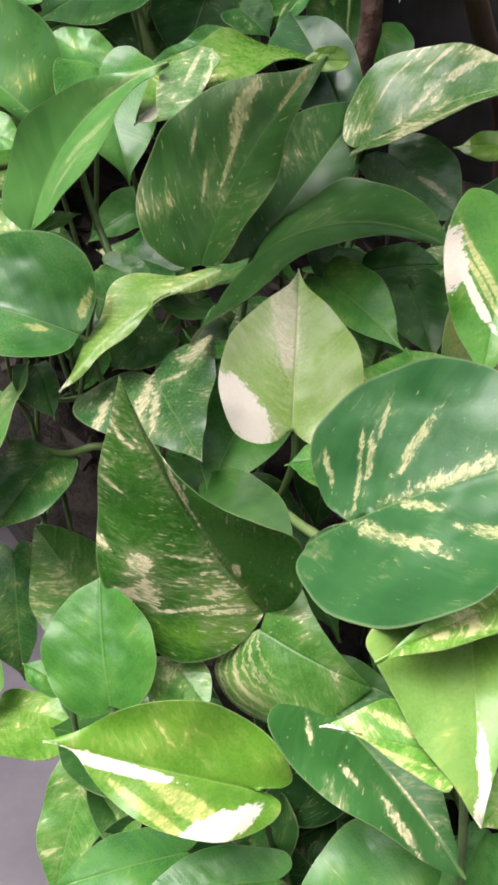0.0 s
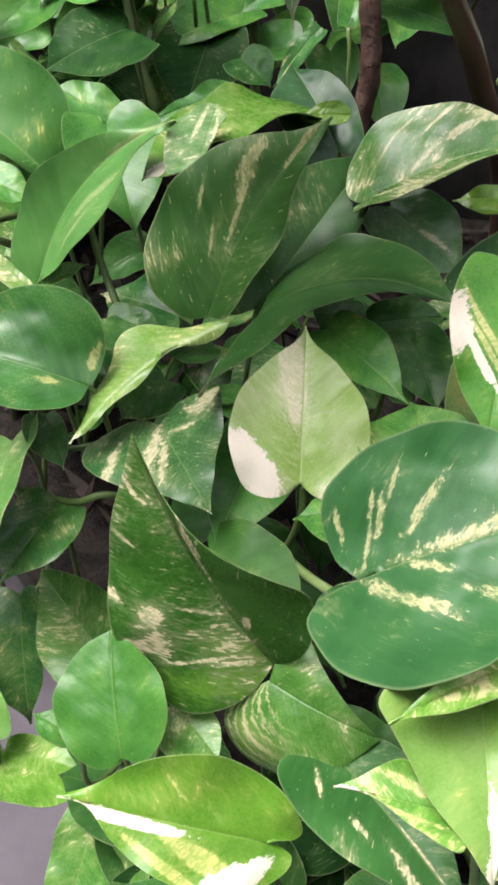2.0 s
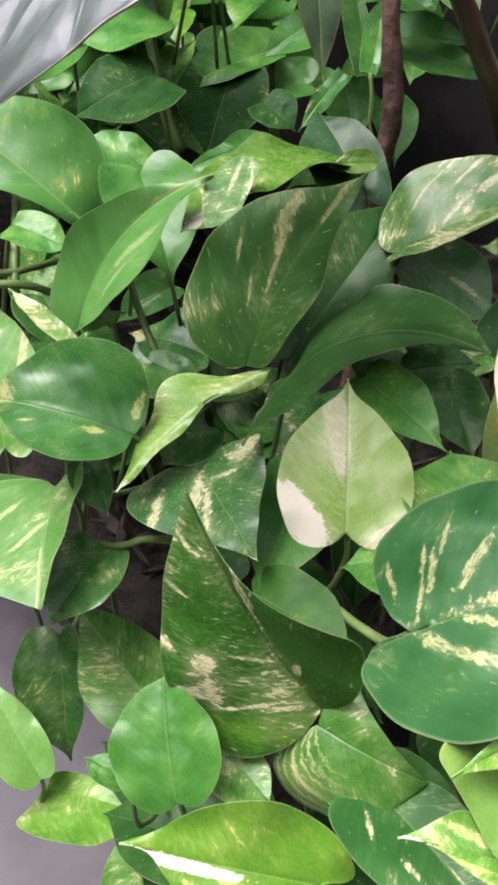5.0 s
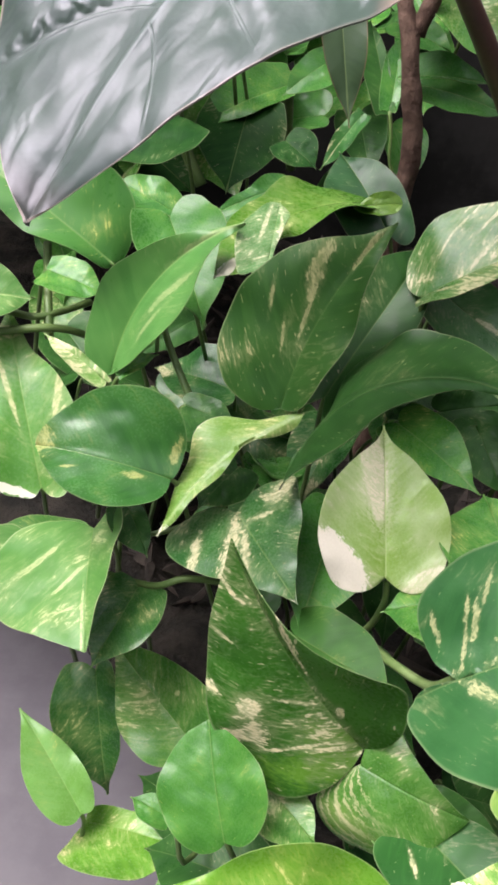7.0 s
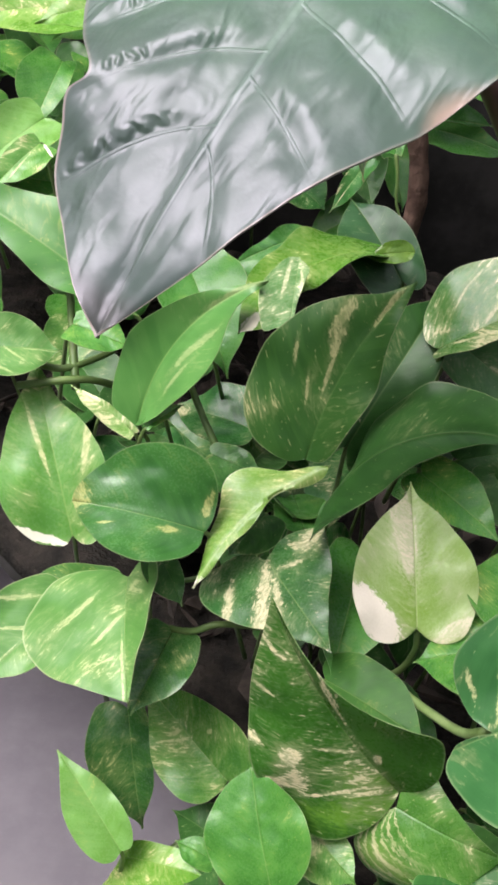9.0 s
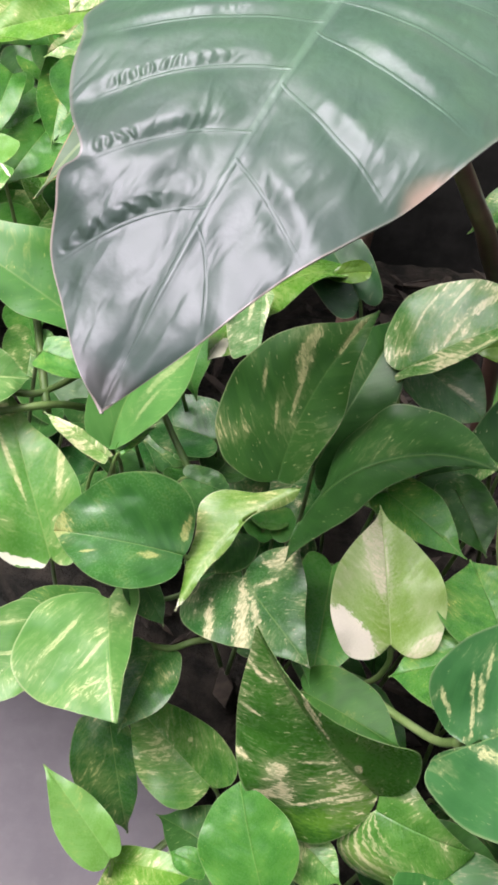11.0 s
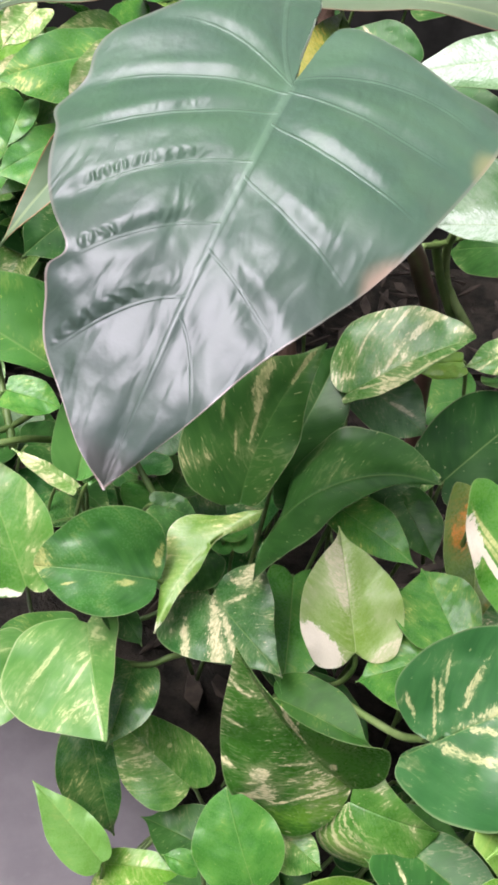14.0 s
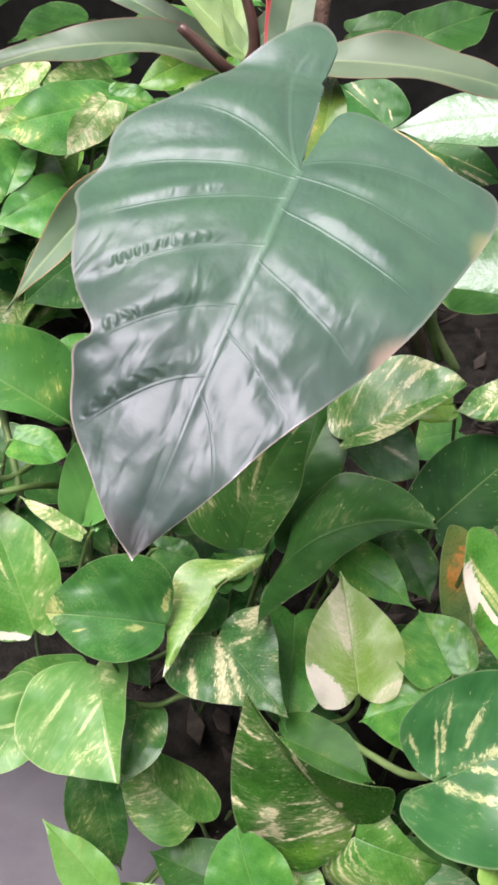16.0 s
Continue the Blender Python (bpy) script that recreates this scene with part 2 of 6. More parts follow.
LEAF = {
    "heart": leaf_material("heart_leaf", (0.235, 0.375, 0.090), (0.355, 0.475, 0.190), (0.74, 0.66, 0.50), 0.20, 0.7, patches=((0.72, 0.075, 0.28, 0.085, 8), (0.50, 0.055, 0.16, 0.045, 6), (-0.02, -0.24, 0.15, 0.050, -60)), second=((0.09, 0.32, 0.27, 0.12, 43),), pale2=(0.84, 0.77, 0.66), vein=0.9, patch=0.78, rag=0.30, rim=0.15, flush=((0.20, 0.02, 0.26, 0.14, 0), (0.5, -0.10, 0.3, 0.07, 0)), flush_tone=(0.190, 0.335, 0.045)),
    "dark": leaf_material("dark_leaf", (0.024, 0.105, 0.026), (0.044, 0.175, 0.036), amount=0.18, patches=((0.86, 0.06, 0.13, 0.09, 10),)),
    "darkfleck": leaf_material("dark_flecked_leaf", (0.019, 0.064, 0.013), (0.033, 0.098, 0.019), amount=0.13, vein=0.1, speck=0.5, pale=(0.340, 0.330, 0.160), patch=0.75, patches=((0.70, 0.15, 0.10, 0.028, 10), (0.58, 0.10, 0.08, 0.022, 10), (0.42, 0.06, 0.09, 0.010, 10), (0.43, 0.25, 0.06, 0.010, 20), (0.3, 0.12, 0.06, 0.008, 20), (0.84, 0.01, 0.10, 0.012, 5)), spec=0.12, rough=0.36, through_light=0.10),
    # own green of the dark leaves, also painted shade on leaves inside the foliage
    "darkplain": leaf_material("deep_and_shade_green_leaf", (0.018, 0.067, 0.014), (0.035, 0.110, 0.023), amount=0.1, vein=0.25, speck=0.2, pale=(0.4, 0.4, 0.2), spec=0.18, rough=0.30, through_light=0.10),
    "gloss": leaf_material("blue_green_leaf", (0.027, 0.112, 0.024), (0.046, 0.165, 0.036), amount=0.10, speck=0.2, rough=0.3, spec=0.2, rag=0.9, patches=((0.14, -0.15, 0.06, 0.010, -30), (0.42, -0.14, 0.04, 0.014, 0), (0.72, -0.10, 0.12, 0.018, -6), (0.66, 0.01, 0.16, 0.005, 0))),
    "lime": leaf_material("lime_leaf", (0.085, 0.225, 0.026), (0.125, 0.300, 0.032), (0.50, 0.54, 0.16), 0.2, 0.8, rim=0.4),
    "mottle": leaf_material("mottled_leaf", (0.030, 0.110, 0.028), (0.062, 0.165, 0.046), (0.66, 0.60, 0.38), 0.22, 1.3, speck=0.4, rag=1.1, patches=((0.17, 0.38, 0.10, 0.11, 0), (0.12, 0.27, 0.10, 0.035, 30), (0.28, -0.14, 0.26, 0.04, -28), (0.52, -0.28, 0.20, 0.05, -24), (0.26, -0.42, 0.20, 0.03, -30), (0.22, 0.14, 0.10, 0.02, 60), (0.42, -0.10, 0.18, 0.025, -20))),
    "marble": leaf_material("marbled_leaf", (0.027, 0.108, 0.013), (0.047, 0.162, 0.021), (0.74, 0.68, 0.43), 0.25, 1.8, speck=0.5, rag=1.0, patch=1.0, vein=0.2, spec=0.20, through_light=0.34, plain_half=True, flush=((0.06, 0.20, 0.18, 0.05, 66), (0.12, 0.05, 0.10, 0.05, 30)), flush_tone=(0.11, 0.25, 0.030), patches=((0.51, 0.35, 0.040, 0.020, 40), (0.40, 0.24, 0.035, 0.040, 60), (0.28, 0.29, 0.040, 0.055, 60), (0.31, 0.36, 0.04, 0.03, 60), (0.33, 0.08, 0.07, 0.008, 50), (0.16, 0.20, 0.10, 0.007, 68), (0.08, 0.08, 0.08, 0.008, 62), (0.23, -0.06, 0.03, 0.012, -40), (0.65, -0.10, 0.10, 0.010, -8), (0.55, -0.06, 0.09, 0.010, -8), (0.83, 0.09, 0.05, 0.008, 20), (0.69, 0.20, 0.05, 0.008, 30))),
    "fresh": leaf_material("fresh_leaf", (0.048, 0.190, 0.029), (0.083, 0.260, 0.043), YELLOW, 0.1, speck=0.15, through_light=0.3),
    "fresh2": leaf_material("pale_young_leaf", (0.150, 0.350, 0.065), (0.195, 0.420, 0.105), YELLOW, 0.12, through_light=0.3),
    "cut": leaf_material("streaked_leaf", (0.061, 0.200, 0.035), (0.110, 0.280, 0.050), (0.550, 0.580, 0.280), 0.34, 1.0),
    # copy of the streaked leaf with green and cream dimmed to stand for shade
    "cutdark": leaf_material("shade_dimmed_streaked_leaf", (0.032, 0.120, 0.028), (0.055, 0.170, 0.035), (0.450, 0.460, 0.200), 0.28, 1.0),
    "yellowedge": leaf_material("cream_margined_leaf", (0.080, 0.250, 0.030), (0.125, 0.340, 0.040), (0.6, 0.6, 0.25), 0.33, 0.8, rag=0.9, second=((0.90, 0.0, 0.14, 0.03, 0),), patches=((0.5, 0.10, 0.30, 0.02, -8), (0.40, -0.12, 0.28, 0.035, -14))),
    "plain": leaf_material("mid_green_leaf", (0.046, 0.180, 0.036), (0.079, 0.250, 0.045), YELLOW, 0.06),
    "plainflash": leaf_material("flashed_leaf", (0.049, 0.190, 0.035), (0.091, 0.280, 0.045), YELLOW, 0.2, 0.9, speck=0.2),
    "streak": leaf_material("cream_streaked_leaf", (0.050, 0.160, 0.032), (0.085, 0.220, 0.045), (0.66, 0.62, 0.36), 0.33, 1.3, speck=0.4, rag=1.1, patches=((0.62, 0.2, 0.20, 0.016, 40), (0.5, 0.28, 0.16, 0.012, 50), (0.80, 0.1, 0.2, 0.016, 15))),
    "bigcut": leaf_material("big_round_leaf", (0.026, 0.112, 0.031), (0.042, 0.150, 0.043), (0.540, 0.530, 0.270), 0.06, 0.8, speck=0.05, rag=1.5, patch=0.8, patches=((0.6, 0.03, 0.25, 0.030, 2), (0.12, 0.19, 0.17, 0.009, 62), (0.20, 0.24, 0.11, 0.014, 60), (0.30, 0.36, 0.10, 0.008, 55), (0.40, 0.21, 0.13, 0.020, 38), (0.22, -0.17, 0.20, 0.022, -42), (0.36, -0.27, 0.08, 0.022, -40), (0.10, -0.10, 0.08, 0.02, -50), (0.35, -0.05, 0.08, 0.022, -30), (-0.01, 0.28, 0.06, 0.012, 80), (0.62, -0.3, 0.1, 0.025, -40)), rough=0.32),
    "swirl": leaf_material("striped_leaf", (0.054, 0.175, 0.027), (0.088, 0.240, 0.040), CREAM, 0.13, 0.8, speck=0.2, rag=0.4, patch=0.6, bands=((0.96, 0.030), (0.84, 0.026), (0.70, 0.045), (0.56, 0.020), (0.46, 0.028), (0.34, 0.014)), flush=((0.0, -0.55, 0.3, 0.14, 0),), flush_tone=(0.16, 0.30, 0.05), vein=0.1),
    "yellowwhite": leaf_material("yellow_white_leaf", (0.088, 0.248, 0.022), (0.138, 0.325, 0.030), (0.580, 0.590, 0.200), 0.22, 0.7, rag=0.3, second=((0.74, 0.028, 0.37, 0.030, -2), (0.15, 0.19, 0.22, 0.060, 30)), patches=((0.3, 0.13, 0.2, 0.05, -20), (0.45, 0.2, 0.25, 0.025, -25))),
    "limewhite": leaf_material("lime_white_leaf", (0.130, 0.290, 0.042), (0.190, 0.355, 0.072), YELLOW, 0.12, 0.7, rag=0.4, second=((0.82, 0.022, 0.24, 0.028, 2), (0.96, 0.0, 0.08, 0.04, 0))),
    "limeflash": leaf_material("lime_flashed_leaf", (0.095, 0.260, 0.030), (0.150, 0.345, 0.042), (0.700, 0.660, 0.340), 0.3, 0.8),
    "whiteband": leaf_material("white_banded_leaf", (0.050, 0.200, 0.026), (0.090, 0.270, 0.034), (0.62, 0.60, 0.26), 0.10, 0.8, rag=0.35, vein=0.2, patch=0.85, second=((0.39, -0.28, 0.17, 0.095, 6), (0.54, -0.12, 0.20, 0.030, 41)), patches=((0.38, -0.10, 0.24, 0.022, 40), (0.46, -0.10, 0.20, 0.018, 40), (0.60, 0.10, 0.12, 0.03, 40)), pale2=(0.80, 0.72, 0.60)),
    "orange": leaf_material("ageing_leaf", (0.055, 0.120, 0.018), (0.095, 0.165, 0.024), (0.50, 0.19, 0.035), 0.02, rag=0.45, patches=((0.20, 0.10, 0.17, 0.20, 0), (0.34, -0.12, 0.10, 0.06, 0))),
    "cordy": leaf_material("cordyline_leaf", (0.066, 0.112, 0.062), (0.115, 0.160, 0.095), (0.300, 0.200, 0.150), 0.0, rim=0.5, margin=(0.260, 0.110, 0.090), margin_at=0.94, rough=0.4, through_light=0.12),
    "cordybrown": leaf_material("browning_cordyline_leaf", (0.070, 0.130, 0.068), (0.115, 0.180, 0.100), (0.300, 0.200, 0.100), 0.0, rim=0.75, margin=(0.40, 0.22, 0.11), margin_at=0.945, rough=0.4, through_light=0.12),
    "cordypink": leaf_material("pink_cordyline_leaf", (0.450, 0.050, 0.070), (0.550, 0.100, 0.100), (0.300, 0.200, 0.150), 0.0, rough=0.4),
    "cordygreen": leaf_material("green_cordyline_leaf", (0.122, 0.220, 0.070), (0.250, 0.360, 0.140), YELLOW, 0.1, rough=0.4),
    "silver": leaf_material("silver_white_leaf", (0.07, 0.19, 0.06), (0.18, 0.32, 0.15), (0.52, 0.62, 0.53), 0.3, 0.7, patches=((0.5, 0.02, 0.5, 0.13, 0),), rag=0.7),
    "cordydark": leaf_material("dark_cordyline_leaf", (0.028, 0.058, 0.026), (0.048, 0.088, 0.038), (0.300, 0.200, 0.100), 0.0, rim=0.5, margin=(0.200, 0.100, 0.060), margin_at=0.95, rough=0.4, through_light=0.12),
    "limecurl": leaf_material("pale_edged_lime_leaf", (0.120, 0.255, 0.040), (0.175, 0.320, 0.065), (0.64, 0.62, 0.30), 0.38, 0.8, rag=0.6, second=((1.0, 0.0, 0.06, 0.05, 0),), patches=((0.6, -0.3, 0.4, 0.025, 10), (0.45, -0.45, 0.3, 0.015, 10)), rim=0.6),
    "round": leaf_material("round_dark_leaf", (0.028, 0.115, 0.024), (0.050, 0.175, 0.036), (0.42, 0.44, 0.16), 0.06, patches=((0.26, 0.07, 0.075, 0.024, 12), (0.03, -0.19, 0.028, 0.09, 0), (0.97, -0.03, 0.09, 0.12, 10), (0.70, 0.14, 0.05, 0.01, 20)), rough=0.24, spec=0.46),
    "softcut": leaf_material("soft_streaked_leaf", (0.075, 0.215, 0.045), (0.115, 0.270, 0.065), (0.46, 0.52, 0.25), 0.27, 0.8, rag=0.7, patches=((0.30, -0.35, 0.22, 0.02, -40), (0.45, -0.12, 0.16, 0.015, -45), (0.75, -0.02, 0.2, 0.008, 0)), rim=0.5, rough=0.34),
    # the mid green made darker, so that shade from neighbouring leaves is in the colour
    "shadegreen": leaf_material("shade_darkened_green_leaf", (0.034, 0.125, 0.020), (0.056, 0.175, 0.030), YELLOW, 0.06, speck=0.1, spec=0.22, rough=0.42),
    # near-black green: the shade on inner and rear leaves is in this colour
    "deep": leaf_material("painted_shade_leaf", (0.012, 0.052, 0.012), (0.024, 0.084, 0.018), amount=0.04, speck=0.1, spec=0.08, rough=0.4),
    "ageyellow": leaf_material("yellowing_leaf", (0.085, 0.175, 0.030), (0.130, 0.230, 0.040), (0.42, 0.36, 0.08), 0.2, patches=((0.45, 0.2, 0.25, 0.12, 0),)),
    "creamside": leaf_material("cream_sided_leaf", (0.070, 0.225, 0.035), (0.115, 0.300, 0.055), (0.62, 0.62, 0.32), 0.24, 0.8, rag=0.5, second=((0.055, 0.20, 0.20, 0.026, 60),), patches=((0.55, 0.07, 0.20, 0.012, 6), (0.5, -0.2, 0.2, 0.02, -20))),
    "jay": leaf_material("pale_ribbed_leaf", (0.072, 0.222, 0.050), (0.112, 0.290, 0.070), (0.56, 0.58, 0.30), 0.08, rag=0.5, patch=0.42, patches=((0.84, 0.008, 0.16, 0.014, 0), (0.55, -0.13, 0.14, 0.022, -6), (0.38, -0.17, 0.10, 0.012, -8)), rough=0.30),
    "greystreak": leaf_material("grey_streaked_leaf", (0.095, 0.230, 0.065), (0.160, 0.310, 0.115), (0.70, 0.68, 0.44), 0.40, 1.0, rag=0.6, patches=((0.55, 0.08, 0.3, 0.02, 5), (0.35, -0.1, 0.25, 0.02, -5)), second=((0.97, 0.0, 0.06, 0.05, 0),), rim=0.5),
    "oliverim": leaf_material("olive_leaf", (0.060, 0.140, 0.014), (0.090, 0.185, 0.018), (0.35, 0.38, 0.10), 0.05),
    "limetail": leaf_material("lime_tail_leaf", (0.060, 0.185, 0.020), (0.105, 0.250, 0.028), (0.62, 0.63, 0.30), 0.26, 0.8, rag=0.3, second=((0.94, 0.02, 0.08, 0.03, 0),), patches=((0.70, 0.05, 0.16, 0.02, 6),)),
    "greystrip": leaf_material("grey_green_leaf", (0.055, 0.155, 0.050), (0.090, 0.210, 0.075), (0.60, 0.58, 0.36), 0.12, speck=0.2, rag=0.5, patches=((0.55, 0.05, 0.16, 0.03, 10),), rough=0.28),
    "darkgloss": leaf_material("sky_lit_dark_leaf", (0.018, 0.070, 0.024), (0.034, 0.115, 0.036), (0.5, 0.5, 0.3), 0.05, speck=0.12, rough=0.3, spec=0.4),
    "broad": leaf_material("broad_flashed_leaf", (0.042, 0.160, 0.032), (0.072, 0.225, 0.042), YELLOW, 0.1, 0.9, speck=0.15, rag=0.7, patch=0.8, patches=((0.55, 0.17, 0.05, 0.012, 10), (0.62, 0.22, 0.06, 0.012, 10), (0.72, 0.14, 0.05, 0.012, 5), (0.47, 0.24, 0.05, 0.012, 12)), rough=0.28),
    "archstreak": leaf_material("cream_arched_leaf", (0.042, 0.145, 0.030), (0.078, 0.205, 0.042), (0.64, 0.60, 0.36), 0.31, 1.0, speck=0.3, rag=1.3, patch=0.8, patches=((0.84, 0.25, 0.10, 0.030, -20), (0.66, 0.20, 0.16, 0.022, 20), (0.55, 0.33, 0.10, 0.010, 30), (0.42, 0.10, 0.12, 0.012, 35), (0.30, 0.30, 0.12, 0.008, 40), (0.16, -0.05, 0.10, 0.010, -20), (0.55, -0.12, 0.20, 0.010, 8), (0.92, 0.08, 0.08, 0.02, -30))),
    "dry": leaf_material("dry_leaf", (0.50, 0.42, 0.14), (0.60, 0.53, 0.24), (0.66, 0.6, 0.36), 0.1, rough=0.5),
    "cream": leaf_material("cream_leaf", (0.122, 0.260, 0.050), (0.220, 0.380, 0.120), CREAM, 0.5, 0.7),
}


def plain_material(name, c1, c2, scale, rough, bump=0.3, distance=0.002, spec=0.4, detail=6.0):
    k = Tree(name)
    o = k.coords()
    n = k.noise(o, scale, detail, 0.6)
    g = k.noise(o, scale * 7, 4.0)
    color = k.mix(k.step(n, 0.35, 0.65), c1, c2)
    color = k.mix(k.math("MULTIPLY", k.step(g, 0.55, 0.7), 0.35), color, c2)
    return k.finish(color, rough, k.bump(k.math("ADD", n, k.math("MULTIPLY", g, 0.4)), bump, distance), spec=spec)


PALE_STEM = plain_material("pale_stem", (0.15, 0.24, 0.07), (0.24, 0.33, 0.13), 40, 0.45)
STEM = plain_material("green_stem", (0.065, 0.125, 0.030), (0.120, 0.185, 0.055), 40, 0.45)
# dark soil taken near black: part of the gloom under the leaves is colour
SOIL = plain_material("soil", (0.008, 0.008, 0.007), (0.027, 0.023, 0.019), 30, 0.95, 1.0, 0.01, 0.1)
FLOOR = plain_material("grey_paving", (0.098, 0.089, 0.102), (0.128, 0.118, 0.130), 9, 0.55, 0.15, 0.001)
# near-black, so that the backdrop wall gives the darkness behind the plants
CONCRETE = plain_material("planter_backdrop_concrete", (0.010, 0.010, 0.009), (0.022, 0.021, 0.020), 12, 0.9, 0.4, spec=0.15)
BARK = plain_material("bark", (0.065, 0.038, 0.028), (0.140, 0.088, 0.066), 55, 0.85, 1.0, 0.004, 0.2)
PETIOLE = plain_material("red_brown_stalk", (0.065, 0.034, 0.027), (0.105, 0.056, 0.044), 20, 0.4, 0.2)


# ---- mesh helpers ----
def part(name, bm, material, parent=None, label="", smooth=True):
    """Links a bmesh as one mesh object, under a thing or a part where one is given."""
    me = bpy.data.meshes.new(name)
    bm.to_mesh(me)
    bm.free()
    me.materials.append(material)
    if smooth:
        me.polygons.foreach_set("use_smooth", [True] * len(me.polygons))
    ob = new(name, me)
    if parent is not None:
        ob.parent = parent
    return tagged(ob, label)


def spline(ctrl, n):
    """Catmull-Rom through the control points, n samples."""
    p = [Vector(c) for c in ctrl]
    p = [p[0] * 2 - p[1], *p, p[-1] * 2 - p[-2]]
    out = []
    for i in range(n):
        f = i / (n - 1) * (len(p) - 3)
        j = min(int(f), len(p) - 4)
        t = f - j
        a, b, c, d = p[j : j + 4]
        out.append(0.5 * ((2 * b) + (c - a) * t + (2 * a - 5 * b + 4 * c - d) * t * t + (3 * b - a - 3 * c + d) * t**3))
    return out


def tube_bm(ctrl, r0, r1, n=14, sides=8, rough=0.0):
    bm = bmesh.new()
    pts = spline(ctrl, n)
    rings = []
    side = Vector((0.31, 0.62, 0.11))
    for i, p in enumerate(pts):
        d = (pts[min(i + 1, n - 1)] - pts[max(i - 1, 0)]).normalized()
        a = d.cross(side).normalized()
        b = d.cross(a)
        r = r0 + (r1 - r0) * i / (n - 1)
        ring = []
        for k in range(sides):
            w = 2 * math.pi * k / sides
            q = r * (1 + rough * noise.noise(Vector((p.x * 60 + k, p.y * 60, p.z * 60))))
            ring.append(bm.verts.new(p + (a * math.cos(w) + b * math.sin(w)) * q))
        rings.append(ring)
    for u, v in zip(rings, rings[1:]):
        for k in range(sides):
            bm.faces.new((u[k], u[(k + 1) % sides], v[(k + 1) % sides], v[k]))
    bm.faces.new(rings[0][::-1])
    bm.faces.new(rings[-1])
    return bm


def blade(name, base, tip, up, left, right, bend, fold, cup, wave, twist, material, parent, label="", rows=30, cols=7, thick=0.0006, relief=None, seed=0, sweep=0.0, fan=0.0):
    """A leaf blade from its stalk end to its tip. left and right: outline control points (along, across) in lengths,
    from the stalk round the lobe to the tip. bend: arc of the midrib, fold: rise of each half, cup: further curl of the
    margins, twist: turn from stalk to tip, all in degrees; fold may differ for the left and right half. sweep: sideways bow of the midrib, fan: share of the
    outline that belongs to the lobes behind the stalk."""
    base, tip, up = Vector(base), Vector(tip), Vector(up)
    length = (tip - base).length
    ex = (tip - base).normalized()
    ez = (up - ex * up.dot(ex)).normalized()
    ey = ez.cross(ex)
    arc = radians(bend)
    folds = fold if isinstance(fold, tuple) else (fold, fold)

    def mid(u):
        # point and slope of the bent midrib, its chord along ex
        if abs(arc) < 0.01:
            return u, 0.0, 0.0
        r = 1 / (2 * math.sin(arc / 2))
        w = arc * (u - 0.5)
        return r * math.sin(w) + 0.5, r * (math.cos(w) - math.cos(arc / 2)), -w

    rnd = random.Random(seed)
    ph = [rnd.uniform(0, 6.28) for _ in range(6)]
    verts, flat, index = [], [], {}
    halves = [spline(left, rows), spline(right, rows)]
    reach = max(abs(p[1]) for h in halves for p in h)

    def place(u, v, h, e):
        # u along, v across (signed), both in lengths; e: 0 at the midrib, 1 at the margin
        uc = min(max(u, -0.35), 1.0)
        mx, mz, sl = mid(uc)
        over = u - uc
        av = abs(v)
        ang = radians(folds[0] if v > 0 else folds[1]) + radians(cup) * av / reach
        lift = av * math.sin(ang)
        out = math.copysign(av * math.cos(ang), v)
        lift += wave * 0.06 * e * e * math.sin(9 * u + ph[h] + (2.0 if v > 0 else 0)) + 0.010 * e * e * math.sin(17 * u + ph[2 + h])
        lift += 0.010 * e * math.sin(11 * u + ph[4] + 5 * v) + 0.006 * e * math.sin(16 * (u - 0.6 * av) + ph[5])
        if relief:
            lift += relief(u, v, e)
        tw = radians(twist) * (uc - 0.3)
        out, lift = out * math.cos(tw) - lift * math.sin(tw), out * math.sin(tw) + lift * math.cos(tw)
        out += sweep * 4 * max(0.0, uc) * (1 - uc)
        px = mx + over + lift * math.sin(-sl)
        pz = mz + lift * math.cos(sl)
        return base + (ex * px + ey * out + ez * pz) * length

    for h, half in enumerate(halves):
        for i, ed in enumerate(half):
            f = i / (rows - 1)
            root = max(0.0, (f - fan) / (1 - fan)) ** 1.15
            for j in range(cols + 1):
                g = (j / cols) ** 0.9
                if h == 1 and j == 0:
                    index[h, i, j] = index[0, i, 0]
                    continue
                u = root + (ed[0] - root) * g
                v = ed[1] * g
                index[h, i, j] = len(verts)
                verts.append(place(u, v, h, g))
                flat.append((u, v, g))
    faces = []
    for h in (0, 1):
        for i in range(rows - 1):
            for j in range(cols):
                q = (index[h, i, j], index[h, i + 1, j], index[h, i + 1, j + 1], index[h, i, j + 1])
                q = q if h else q[::-1]
                q = [w for n, w in enumerate(q) if w not in q[:n]]
                if len(q) > 2:
                    faces.append(q)
    me = bpy.data.meshes.new(name)
    n = len(verts)
    # the underside, one thickness below, and the rim between them
    nrm = [Vector() for _ in verts]
    for f in faces:
        c = (verts[f[1]] - verts[f[0]]).cross(verts[f[2]] - verts[f[0]])
        for w in f:
            nrm[w] += c
    low = [p - (d.normalized() if d.length > 0 else ez) * thick for p, d in zip(verts, nrm)]
    rim = []
    for h in (0, 1):
        for i in range(rows - 1):
            a, b = index[h, i, cols], index[h, i + 1, cols]
            rim.append((a, b, b + n, a + n) if h == 0 else (b, a, a + n, b + n))
    me.from_pydata(verts + low, [], faces + [[w + n for w in f[::-1]] for f in faces] + rim)
    at = me.attributes.new("flat", "FLOAT_VECTOR", "POINT")
    at.data.foreach_set("vector", [c for p in flat + flat for c in p])
    me.polygons.foreach_set("use_smooth", [True] * len(me.polygons))
    me.materials.append(material)
    me.validate()
